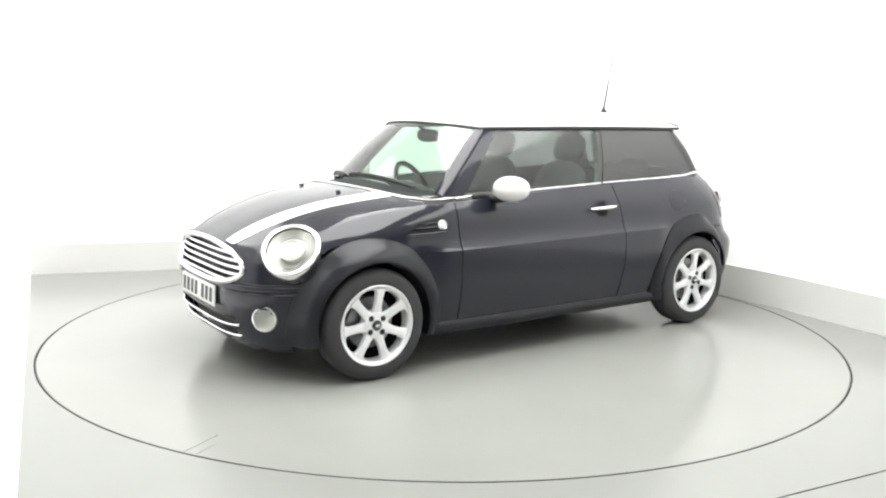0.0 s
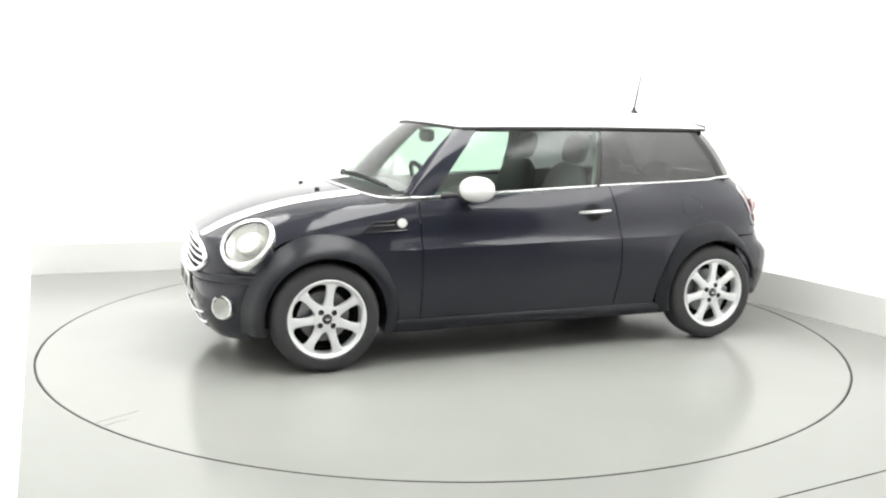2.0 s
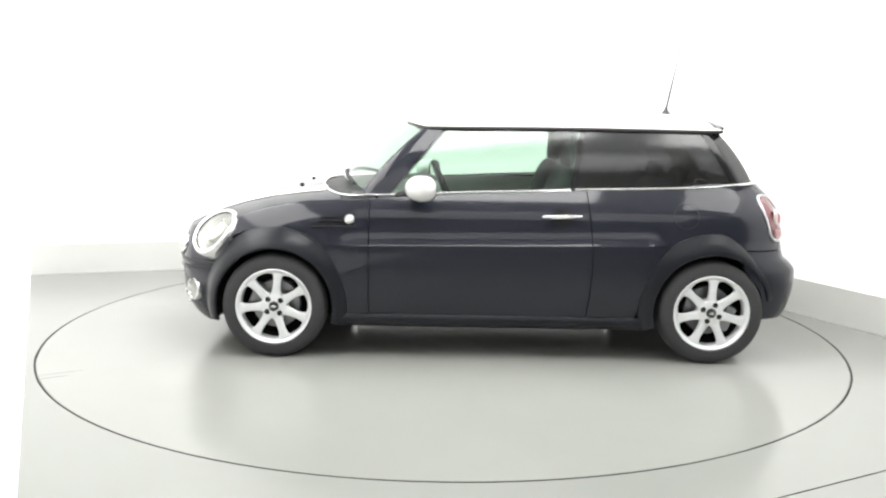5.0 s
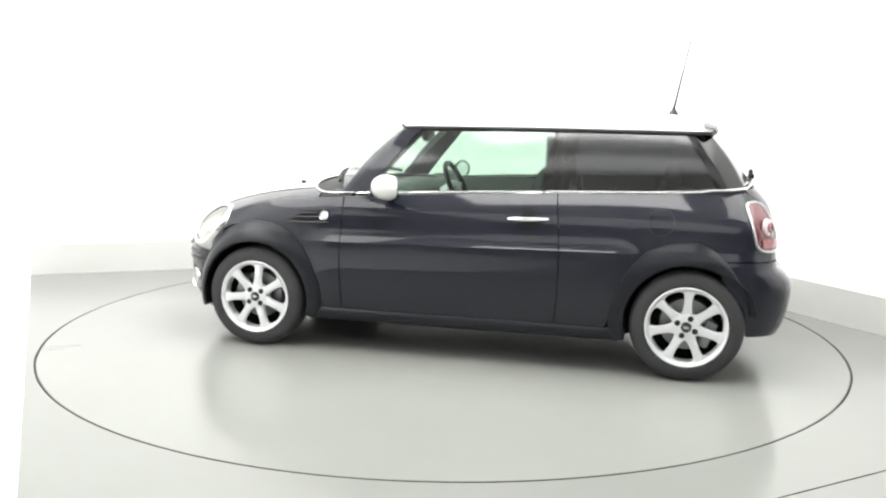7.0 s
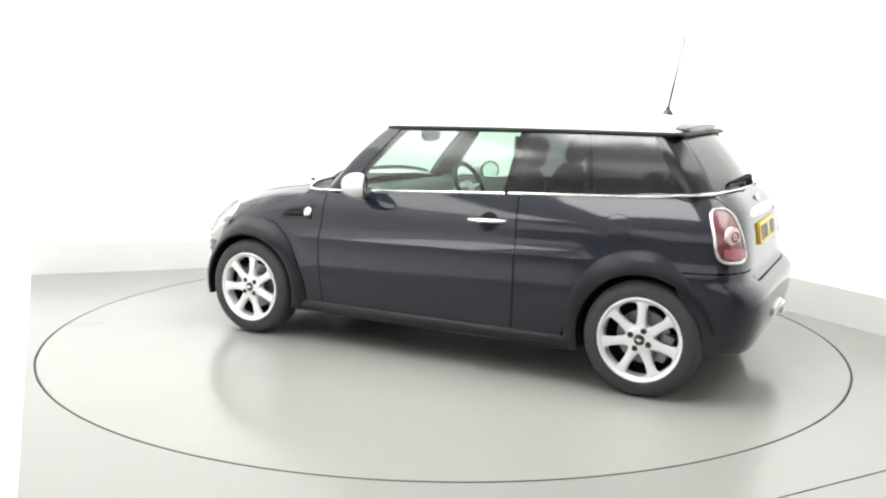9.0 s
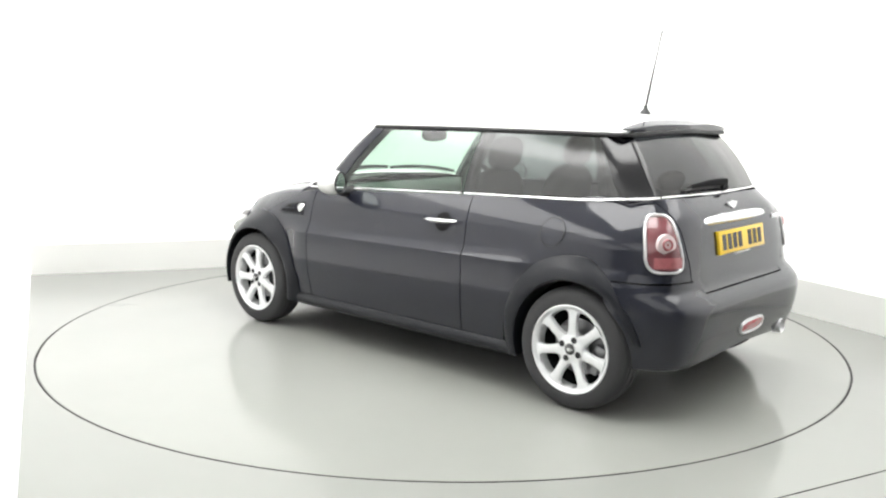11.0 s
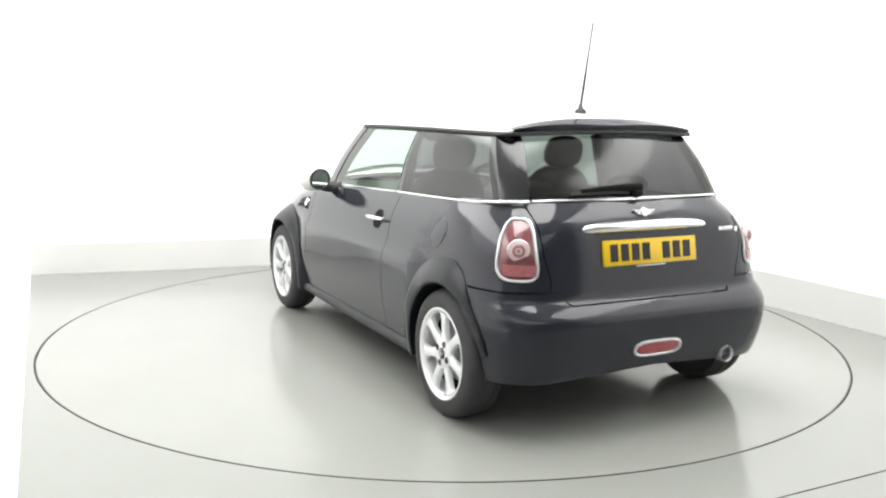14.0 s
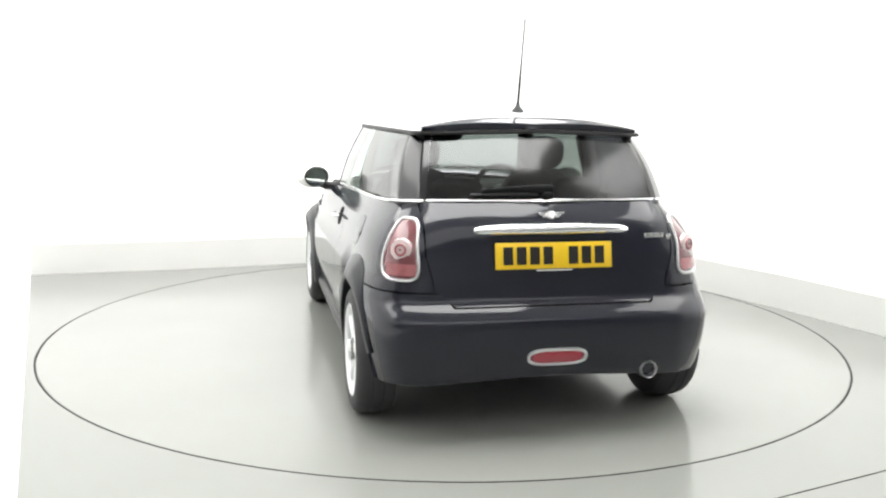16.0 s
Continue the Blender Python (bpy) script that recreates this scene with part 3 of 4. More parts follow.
def build_house():
    part("windscreen", pane(0, 0.93, 0.02, 0.97, both=True), SCREEN, car, "clear windscreen")
    part("rear_window", pane(4.047, 5, 0.03, 0.97, both=True), REARGLASS, car, "dark privacy glass rear window")
    for s in (1, -1):
        part("door_window", pane(1.12, 2.085, 0.02, 0.955, s=s), GLASS, car, "green tinted door window")
        part("quarter_window", pane(2.115, 2.96, 0.02, 0.955, s=s), PRIVACY, car, "dark privacy glass quarter window")
        part("windscreen_pillar", pane(0.93, 1.12, 0, 1, 8, 8, s=s, thick=0.05, out=0.004), PAINT, car)
        part("door_pillar", pane(2.075, 2.125, 0, 1, 4, 8, s=s, thick=0.03, out=-0.003), GLOSSBLACK, car)
        part("rear_pillar", pane(2.955, 4.045, 0, 1, 20, 8, s=s, thick=0.02, out=0.0005), PILLAR, car)
        part("roof_rail", pane(1.05, 3.0, 0.945, 1.01, 30, 2, s=s, thick=0.02, out=0.004), BLACK, car)
    # roof
    bm = bmesh.new()
    crown = smooth_curve((0.50, 0.40, 0.25, 0.0, -0.4, -0.9, -1.15, -1.30, -1.38), (1.338, 1.362, 1.386, 1.404, 1.416, 1.412, 1.398, 1.374, 1.344))
    def rim(w):
        if w <= 1:
            p = top_line(w)
            return Vector((p.x + 0.012, p.y * 1.02, p.z + 0.004))
        if w <= 3:
            p = top_line(w)
            return Vector((p.x, p.y + 0.012, p.z + 0.006))
        t = (w - 3) / 2
        y = 0.547 * (1 - t)
        corner = (1 - (y / 0.547) ** 7) ** (1 / 7)
        return Vector((-1.21 - 0.125 * corner - 0.035 * t, y, 1.316 + 0.014 * t))
    ring = [rim(3 * k / 80) for k in range(80)] + [rim(3 + 2 * (k / 60) ** 2.5) for k in range(61)]
    rows = []
    for p in ring:
        zc = crown(p.x)
        row = [Vector((p.x, p.y, p.z - 0.016)), p]
        for j in range(1, 15):
            q = 1 - (j / 14)
            q = q ** 1.3
            row.append(Vector((p.x, p.y * q, p.z + (max(zc, p.z) - p.z) * (1 - q ** 2.4))))
        rows.append(row)
    grid(bm, rows)
    mirror_y(bm)
    clean(bm, 3e-4)
    roof = part("roof", bm, WHITE, car, "white painted roof", sharp=60)
    bm = bmesh.new()
    both = [Vector((p.x, p.y, p.z - 0.014)) for p in ring] + [Vector((p.x, -p.y, p.z - 0.014)) for p in ring[-2:0:-1]]
    tube(bm, both, 0.0095, 8, closed=True)
    part("drip_rail", bm, BLACK, roof, "black roof edge strip")
    # spoiler lip over the rear window
    bm = bmesh.new()
    rows = []
    for k in range(-24, 25):
        y = 0.515 * k / 24
        t = abs(y) / 0.547
        edge = -1.21 - 0.125 * (1 - t ** 7) ** (1 / 7) - 0.035 * (1 - t)
        low = 1.316 + 0.014 * (1 - t)
        over = lambda x: low + (max(crown(x), low) - low) * (1 - min(1, t * 0.985) ** 2.4)
        row = [Vector((-1.275 + (edge + 1.275) * j / 8, y, over(-1.275 + (edge + 1.275) * j / 8) + 0.005 * min(1, j / 2) - 0.001)) for j in range(9)]
        row += [Vector((edge - 0.010, y, row[-1].z - 0.003)), Vector((edge - 0.012, y, row[-1].z - 0.008)), Vector((edge - 0.002, y, low - 0.004)), Vector((edge + 0.05, y, low - 0.012))]
        rows.append(row)
    grid(bm, rows)
    part("spoiler", bm, PAINT, roof, "dark blue roof spoiler lip")
    bm = bmesh.new()
    rows = [[Vector((-0.4 + (p.x + 0.4) * 0.955, p.y * q * 0.96, p.z - 0.012)) for q in (1, 0.5, 0)] for p in ring]
    grid(bm, rows)
    mirror_y(bm)
    clean(bm, 3e-4)
    part("headliner", bm, TRIM, roof)
    # bright strip at the belt line
    for s in (1, -1):
        for u0, u1 in ((1.06, 2.085), (2.105, 4.03)):
            bm = bmesh.new()
            pts = []
            for k in range(41):
                u = u0 + (u1 - u0) * k / 40
                p = house(u, 0.0, 0.012)
                y, z = p.y, p.z - 0.004
                if u > 2.1:
                    xp = p.x * rear_end(0.6) / rear_end(1.0)
                    top = belt(xp) - 0.002 if xp > -1.4 else 1.0 + 0.012 * min(1, (-1.4 - xp) / 0.2)
                    z = max(z, top + 0.003)
                    if p.x > -1.52:
                        ease = min(1.0, (u - 2.1) / 0.25) * min(1.0, (p.x + 1.52) / 0.10)
                        y = y + max(0.0, side(p.x, z - 0.004, 0.0).y - y) * ease
                pts.append(Vector((p.x, s * y, z)))
            tube(bm, pts, 0.007, 8)
            part("belt_strip", bm, CHROME, car, "thin chrome belt strip")
    bm = bmesh.new()
    pts = []
    for k in range(-36, 37):
        a = math.pi / 2 * abs(k) / 36
        x = 0.72 + 0.31 * max(0.0, math.cos(a)) ** 0.8
        y = math.copysign(0.69 * math.sin(a) ** 0.8, k)
        pts.append(Vector((x, y, bonnet_z(x, y) + 0.004)))
    for s in (1, -1):
        p = house(1.07, 0, 0.012)
        p = Vector((p.x, s * p.y, p.z - 0.004))
        pts = pts + [p] if s > 0 else [p] + pts
    tube(bm, pts, 0.007, 8)
    part("belt_strip", bm, CHROME, car, "thin chrome strip round the bonnet's rear edge")
    bm = bmesh.new()
    tube(bm, [Vector((p.x, p.y, p.z - 0.004)) for p in [house(4.05 + 0.95 * k / 20, 0, 0.012) for k in range(21)]] + [Vector((p.x, -p.y, p.z - 0.004)) for p in [house(5 - 0.95 * k / 20, 0, 0.012) for k in range(1, 21)]], 0.007, 8)
    part("belt_strip", bm, CHROME, car, "thin chrome belt strip")


# ---- wheels ----
def build_wheel(xa, s):
    at = Matrix.Translation(OFF + Vector((xa, s * 0.732, HUB)))
    if s < 0:
        at = at @ Matrix.Rotation(math.pi, 4, "Z")
    bm = bmesh.new()
    revolve(bm, [(0.205, 0.075), (0.195, 0.06), (0.19, -0.08), (0.04, -0.085), (0.0, -0.085)], 48)
    wheel = part("wheel", bm, DARK, car, "seven-spoke silver alloy wheel with a black tyre", at=at)
    bm = bmesh.new()
    prof = [(0.212, 0.080), (0.222, 0.092), (0.240, 0.094), (0.262, 0.090), (0.280, 0.082), (0.291, 0.066), (0.2965, 0.045), (0.297, 0.03), (0.293, 0.028), (0.293, 0.020), (0.297, 0.018), (0.297, -0.018), (0.293, -0.02), (0.293, -0.028), (0.297, -0.03), (0.294, -0.06), (0.280, -0.085), (0.24, -0.095), (0.205, -0.09)]
    revolve(bm, prof, 72)
    part("tyre", bm, RUBBER, wheel, "black rubber tyre", at=Matrix())
    bm = bmesh.new()
    revolve(bm, [(0.213, 0.074), (0.2155, 0.088), (0.211, 0.091), (0.203, 0.088), (0.197, 0.081), (0.191, 0.072), (0.189, 0.055), (0.187, 0.02)], 84)
    part("rim", bm, SILVER, wheel, "silver rim lip", at=Matrix())
    # spokes that swell into the hub and the rim, so that the pockets between them are rounded
    half = smooth_curve((0.030, 0.066, 0.074, 0.083, 0.100, 0.135, 0.165, 0.181, 0.188, 0.193), (0.0135, 0.0297, 0.0310, 0.0265, 0.0230, 0.0215, 0.0245, 0.0305, 0.044, 0.084))
    for k in range(7):
        a = radians(98 if xa > 0 else 92) + k * math.tau / 7
        bm = bmesh.new()
        rows = []
        for r in (0.030, 0.060, 0.070, 0.076, 0.082, 0.090, 0.098, 0.108, 0.120, 0.134, 0.148, 0.160, 0.169, 0.176, 0.182, 0.187, 0.191, 0.1945):
            w = half(r)
            t = (r - 0.03) / 0.165
            y = 0.068 + 0.012 * math.sin(t * math.pi * 0.55)
            rows.append([(r * math.cos(w * q / r), y + dy, r * math.sin(w * q / r)) for q, dy in ((-1.02, -0.024), (-1.0, -0.008), (-0.82, -0.0015), (-0.45, 0.001), (0, 0.0015), (0.45, 0.001), (0.82, -0.0015), (1.0, -0.008), (1.02, -0.024))])
        grid(bm, rows)
        bmesh.ops.transform(bm, matrix=Matrix.Rotation(-a, 4, "Y"), verts=bm.verts)
        part("spoke", bm, SILVER, wheel, at=Matrix())
    bm = bmesh.new()
    revolve(bm, [(0.0, 0.079), (0.060, 0.079), (0.069, 0.0765), (0.074, 0.06), (0.076, 0.03)], 32)
    part("hub", bm, SILVER, wheel, at=Matrix())
    bm = bmesh.new()
    revolve(bm, [(0.0, 0.086), (0.022, 0.085), (0.028, 0.081), (0.029, 0.06)], 24)
    cap = part("centre_cap", bm, GLOSSBLACK, wheel, "black centre cap", at=Matrix())
    bm = bmesh.new()
    block(bm, (-0.016, 0.016), (0.085, 0.088), (-0.003, 0.003), 0)
    block(bm, (-0.007, 0.007), (0.0848, 0.0885), (-0.008, 0.008), 0)
    part("cap_badge", bm, CHROME, cap, "small plain silver badge", at=Matrix())
    for k in range(4):
        a = k * math.tau / 4 + (0.87 if xa > 0 else 0.42)
        bm = bmesh.new()
        revolve(bm, [(0.0, 0.0805), (0.014, 0.0815), (0.0155, 0.080), (0.016, 0.06)], 14, at=(0.050 * math.cos(a), 0, 0.050 * math.sin(a)))
        part("wheel_bolt", bm, BLACK, wheel, at=Matrix())
    bm = bmesh.new()
    revolve(bm, [(0.0, 0.016), (0.068, 0.016), (0.072, 0.0), (0.136, 0.0), (0.140, -0.01), (0.140, -0.03), (0, -0.04)], 48)
    part("brake_disc", bm, STEEL, wheel, "bare steel brake disc", at=Matrix())
    bm = bmesh.new()
    turned = Matrix.Rotation(radians(-22 if xa > 0 else 158), 4, "Y")
    block(bm, (0.085, 0.150), (-0.045, 0.028), (-0.075, 0.075), 0.014, turned)
    part("brake_caliper", bm, STEEL, wheel, "dull grey brake caliper", at=Matrix())


def side_patch(bm, cx, cz, rx, rz, s=1, out=0.0, dome=0.0, power=2.0, slant=0.0, rings=6, n=32, rear=False):
    """A rounded patch that follows the body's side."""
    rows = []
    for i in range(rings + 1):
        r = i / rings
        row = []
        for k in range(n):
            a = k * math.tau / n
            u = math.copysign(abs(math.cos(a)) ** (2 / power), math.cos(a)) * r
            v = math.copysign(abs(math.sin(a)) ** (2 / power), math.sin(a)) * r
            p = side(cx + rx * u + slant * rz * v, cz + rz * v, out + dome * (1 - r * r))
            row.append(Vector((p.x, s * p.y, p.z)))
        rows.append(row)
    grid(bm, rows, closed=True)
    clean(bm)


def lamp_patch(phi_o, phi_i, z0, z1, r0, r1, out, dome, power=3.8, n=40, rings=6, s=1, only_rim=False):
    """A patch of the rear corner between two directions, given at its foot and its head, with rounded corners."""
    rows = []
    for i in range(rings + 1):
        r = r0 + (r1 - r0) * i / rings
        row = []
        for k in range(n):
            a = k * math.tau / n
            u = math.copysign(abs(math.cos(a)) ** (2 / power), math.cos(a)) * r
            v = math.copysign(abs(math.sin(a)) ** (2 / power), math.sin(a)) * r
            t = (v + 1) / 2
            po, pi_ = phi_o[0] * (1 - t) + phi_o[1] * t, phi_i[0] * (1 - t) + phi_i[1] * t
            p = body_point(radians((po + pi_) / 2 + (pi_ - po) / 2 * u), z0 + (z1 - z0) * t, out + dome * (1 - r * r))
            row.append(Vector((p.x, s * p.y, p.z)))
        rows.append(row)
    return rows


def oval(bm, m, profile, rx, ry, n=40, sag=(0.0, 0.0)):
    """Turns a profile of (share of the radius, height) into an oval dish at the pose m."""
    rows = []
    for k in range(n):
        a = k * math.tau / n
        row = []
        for r, h in profile:
            x, y = rx * r * math.cos(a), ry * r * math.sin(a)
            row.append(m @ Vector((x, y, h - sag[0] * x * x - sag[1] * y * y)))
        rows.append(row)
    rows.append(rows[0])
    grid(bm, rows)
    clean(bm)


def flip(m, s):
    if s > 0:
        return m
    c, z = m.translation.copy(), m.to_3x3() @ Vector((0, 0, 1))
    return facing((c.x, -c.y, c.z), (z.x, -z.y, z.z))


def build_front():
    # grille
    bm = bmesh.new()
    grid(bm, [[body_point(phi_at_y(0.5 * abs(k) / 20, z, True), z, -0.06) * 1 if k >= 0 else Vector((1, -1, 1)) * body_point(phi_at_y(0.5 * abs(k) / 20, z, True), z, -0.06) for k in range(-20, 21)] for z in (0.47, 0.55, 0.63, 0.72)])
    grille = part("grille", bm, BLACK, car, "chrome slatted front grille on black")
    def nose(y, z, out):
        p = body_point(phi_at_y(abs(y), z, True), z, out)
        return Vector((p.x, math.copysign(p.y, y), z))
    bm = bmesh.new()
    ring = []
    for k in range(96):
        a = k * math.tau / 96
        y = 0.468 * math.copysign(abs(math.cos(a)) ** 0.8, math.cos(a))
        z = 0.582 + (0.118 if math.sin(a) > 0 else 0.085) * math.copysign(abs(math.sin(a)) ** 0.8, math.sin(a))
        ring.append(nose(y, z, 0.004))
    tube(bm, ring, 0.015, 8, closed=True)
    part("grille_surround", bm, CHROME, grille, "polished chrome surround")
    for z in (0.522, 0.556, 0.590, 0.624, 0.656):
        h = (z - 0.582) / (0.118 if z > 0.582 else 0.085)
        lim = 0.46 * (1 - abs(h) ** 2.5) ** (1 / 2.5)
        bm = bmesh.new()
        tube(bm, [nose(lim * (k / 14 - 1), z, -0.012) for k in range(29)], 0.0095, 6, flat=1.5)
        part("slat", bm, CHROME, grille)
    # lower intake
    bm = bmesh.new()
    grid(bm, [[nose(0.46 * k / 20, z, -0.05) for k in range(-20, 21)] for z in (0.15, 0.24, 0.36)])
    intake = part("lower_intake", bm, BLACK, car, "black lower air intake with chrome bars")
    for z, lim in ((0.222, 0.43), (0.282, 0.44)):
        bm = bmesh.new()
        tube(bm, [nose(lim * k / 20, z + 0.012 * (abs(k) / 20) ** 4, 0.006) for k in range(-20, 21)], 0.007, 6)
        part("chrome_bar", bm, CHROME, intake)
    bm = bmesh.new()
    for z0 in (0.20, 0.25, 0.305):
        tube(bm, [nose(0.41 * k / 20, z0, -0.03) for k in range(-20, 21)], 0.006, 6)
    part("intake_bars", bm, CLAD, intake)
    # front plate, its characters as plain bars
    m = facing((1.897, 0, 0.420), (1, 0, 0.06))
    bm = bmesh.new()
    block(bm, (-0.26, 0.26), (-0.0555, 0.0555), (-0.006, 0.004), 0.003, m)
    plate = part("number_plate", bm, PLATEWHITE, car, "white front plate with plain dark bars")
    for k in range(7):
        bm = bmesh.new()
        x = -0.215 + k * 0.064 + (0.04 if k > 3 else 0)
        block(bm, (x - 0.02, x + 0.02), (-0.038, 0.038), (0.004, 0.0055), 0, m)
        part("bar", bm, INK, plate)
    # dark groove under the lamps
    for s in (1, -1):
        bm = bmesh.new()
        tube(bm, [Vector((1, s, 1)) * side(1.885 - 0.30 * (k / 20), 0.520 - 0.005 * k / 20, 0.001) for k in range(2, 21)], 0.005, 6)
        part("bumper_groove", bm, BLACK, car)
        for z, x1 in ((0.507, 1.56), (0.470, 1.56)):
            bm = bmesh.new()
            tube(bm, [Vector((1, s, 1)) * body_point(phi_at_y(0.30, z, True) * (1 - k / 24) + phi_at_x(x1, z) * k / 24, z, 0.002) for k in range(25)], lambda t: 0.0085 * (1 - abs(2 * t - 1) ** 8) + 0.002, 8)
            part("bumper_lip", bm, PAINT, car)
        # headlamp
        m = flip(LAMP, s)
        bm = bmesh.new()
        rx, ry, sag = 0.150, 0.158, (0.1, 0.9)
        oval(bm, m, [(0.0, -0.040), (0.35, -0.038), (0.7, -0.020), (0.86, 0.000), (0.90, 0.004), (0.90, -0.10)], rx, ry, sag=sag)
        lamp = part("headlamp", bm, REFLECTOR, car, "round clear headlamp with a chrome ring")
        bm = bmesh.new()
        oval(bm, m, [(0.845, 0.004), (0.865, 0.016), (0.94, 0.021), (1.0, 0.017), (1.03, 0.006), (1.04, -0.015), (1.04, -0.085)], rx, ry, 64, sag=sag)
        part("lamp_ring", bm, CHROME, lamp, "polished chrome ring")
        bm = bmesh.new()
        oval(bm, m, [(0.828, 0.002), (0.836, 0.010), (0.856, 0.012), (0.866, 0.004)], rx, ry, 64, sag=sag)
        part("gasket", bm, BLACK, lamp, "thin black rubber gasket")
        bm = bmesh.new()
        oval(bm, m, [(0.0, -0.004), (0.25, -0.006), (0.36, -0.012), (0.40, -0.006), (0.45, -0.008), (0.47, -0.045)], 0.142, 0.142)
        part("projector", bm, PALEGLASS, lamp)
        bm = bmesh.new()
        oval(bm, m, [(0.60, -0.030), (0.62, -0.022), (0.65, -0.020), (0.67, -0.026)], 0.140, 0.147, sag=sag)
        part("reflector_facets", bm, REFLECTOR, lamp)
        bm = bmesh.new()
        oval(bm, m, [(0.0, 0.026), (0.3, 0.025), (0.6, 0.020), (0.82, 0.011), (0.86, 0.008)], rx, ry, sag=sag)
        part("lamp_lens", bm, CLEAR, lamp, "clear domed lens")
        # fog lamp
        m = flip(FOG, s)
        bm = bmesh.new()
        oval(bm, m, [(0.0, -0.012), (0.5, -0.008), (0.9, 0.006), (0.9, -0.05)], 0.069, 0.067, 28)
        fog = part("fog_lamp", bm, REFLECTOR, car, "round front fog lamp with a chrome ring")
        bm = bmesh.new()
        oval(bm, m, [(0.84, 0.003), (0.88, 0.011), (0.97, 0.010), (1.03, 0.0), (1.03, -0.04)], 0.069, 0.067, 28)
        part("fog_ring", bm, CHROME, fog)
        bm = bmesh.new()
        oval(bm, m, [(0.0, 0.014), (0.5, 0.012), (0.85, 0.006)], 0.069, 0.067, 28)
        part("fog_lens", bm, CLEAR, fog)
    # wipers and washer jets
    for y0, y1 in ((0.50, -0.08), (-0.12, -0.60)):
        bm = bmesh.new()
        def on_screen(y, v, o):
            p = house(min(0.9, abs(y) / 0.655), v, o)
            return Vector((p.x, y, p.z))
        tube(bm, [on_screen(y0 + (y1 - y0) * k / 16, 0.02 + 0.05 * math.sin(k / 16 * 2.6), 0.014) for k in range(17)], lambda t: 0.011 - 0.004 * t, 6)
        wiper = part("wiper", bm, BLACK, car, "black windscreen wiper")
        bm = bmesh.new()
        tube(bm, [on_screen(y0 + (y1 - y0) * k / 16, 0.01 + 0.045 * math.sin(k / 16 * 2.6), 0.006) for k in range(3, 17)], 0.005, 6)
        part("wiper_blade", bm, RUBBER, wiper)
    bm = bmesh.new()
    rows = []
    for k in range(11):
        x = 1.05 - 0.38 * k / 10
        e = side(x, shoulder(x) - 0.010, -0.006)
        zc = spine(x) - 0.010
        rows.append([Vector((x, e.y * j / 16, zc - (zc - e.z) * abs(j / 16) ** 2.7)) for j in range(-16, 17)])
    grid(bm, rows)
    part("cowl_panel", bm, BLACK, car, "black cowl below the windscreen")
    for y in (0.24, -0.24):
        bm = bmesh.new()
        pillow(bm, (1.16, y, bonnet_z(1.16, y) + 0.006), (0.016, 0.012, 0.008), 2.2, 12)
        part("washer_jet", bm, BLACK, car)


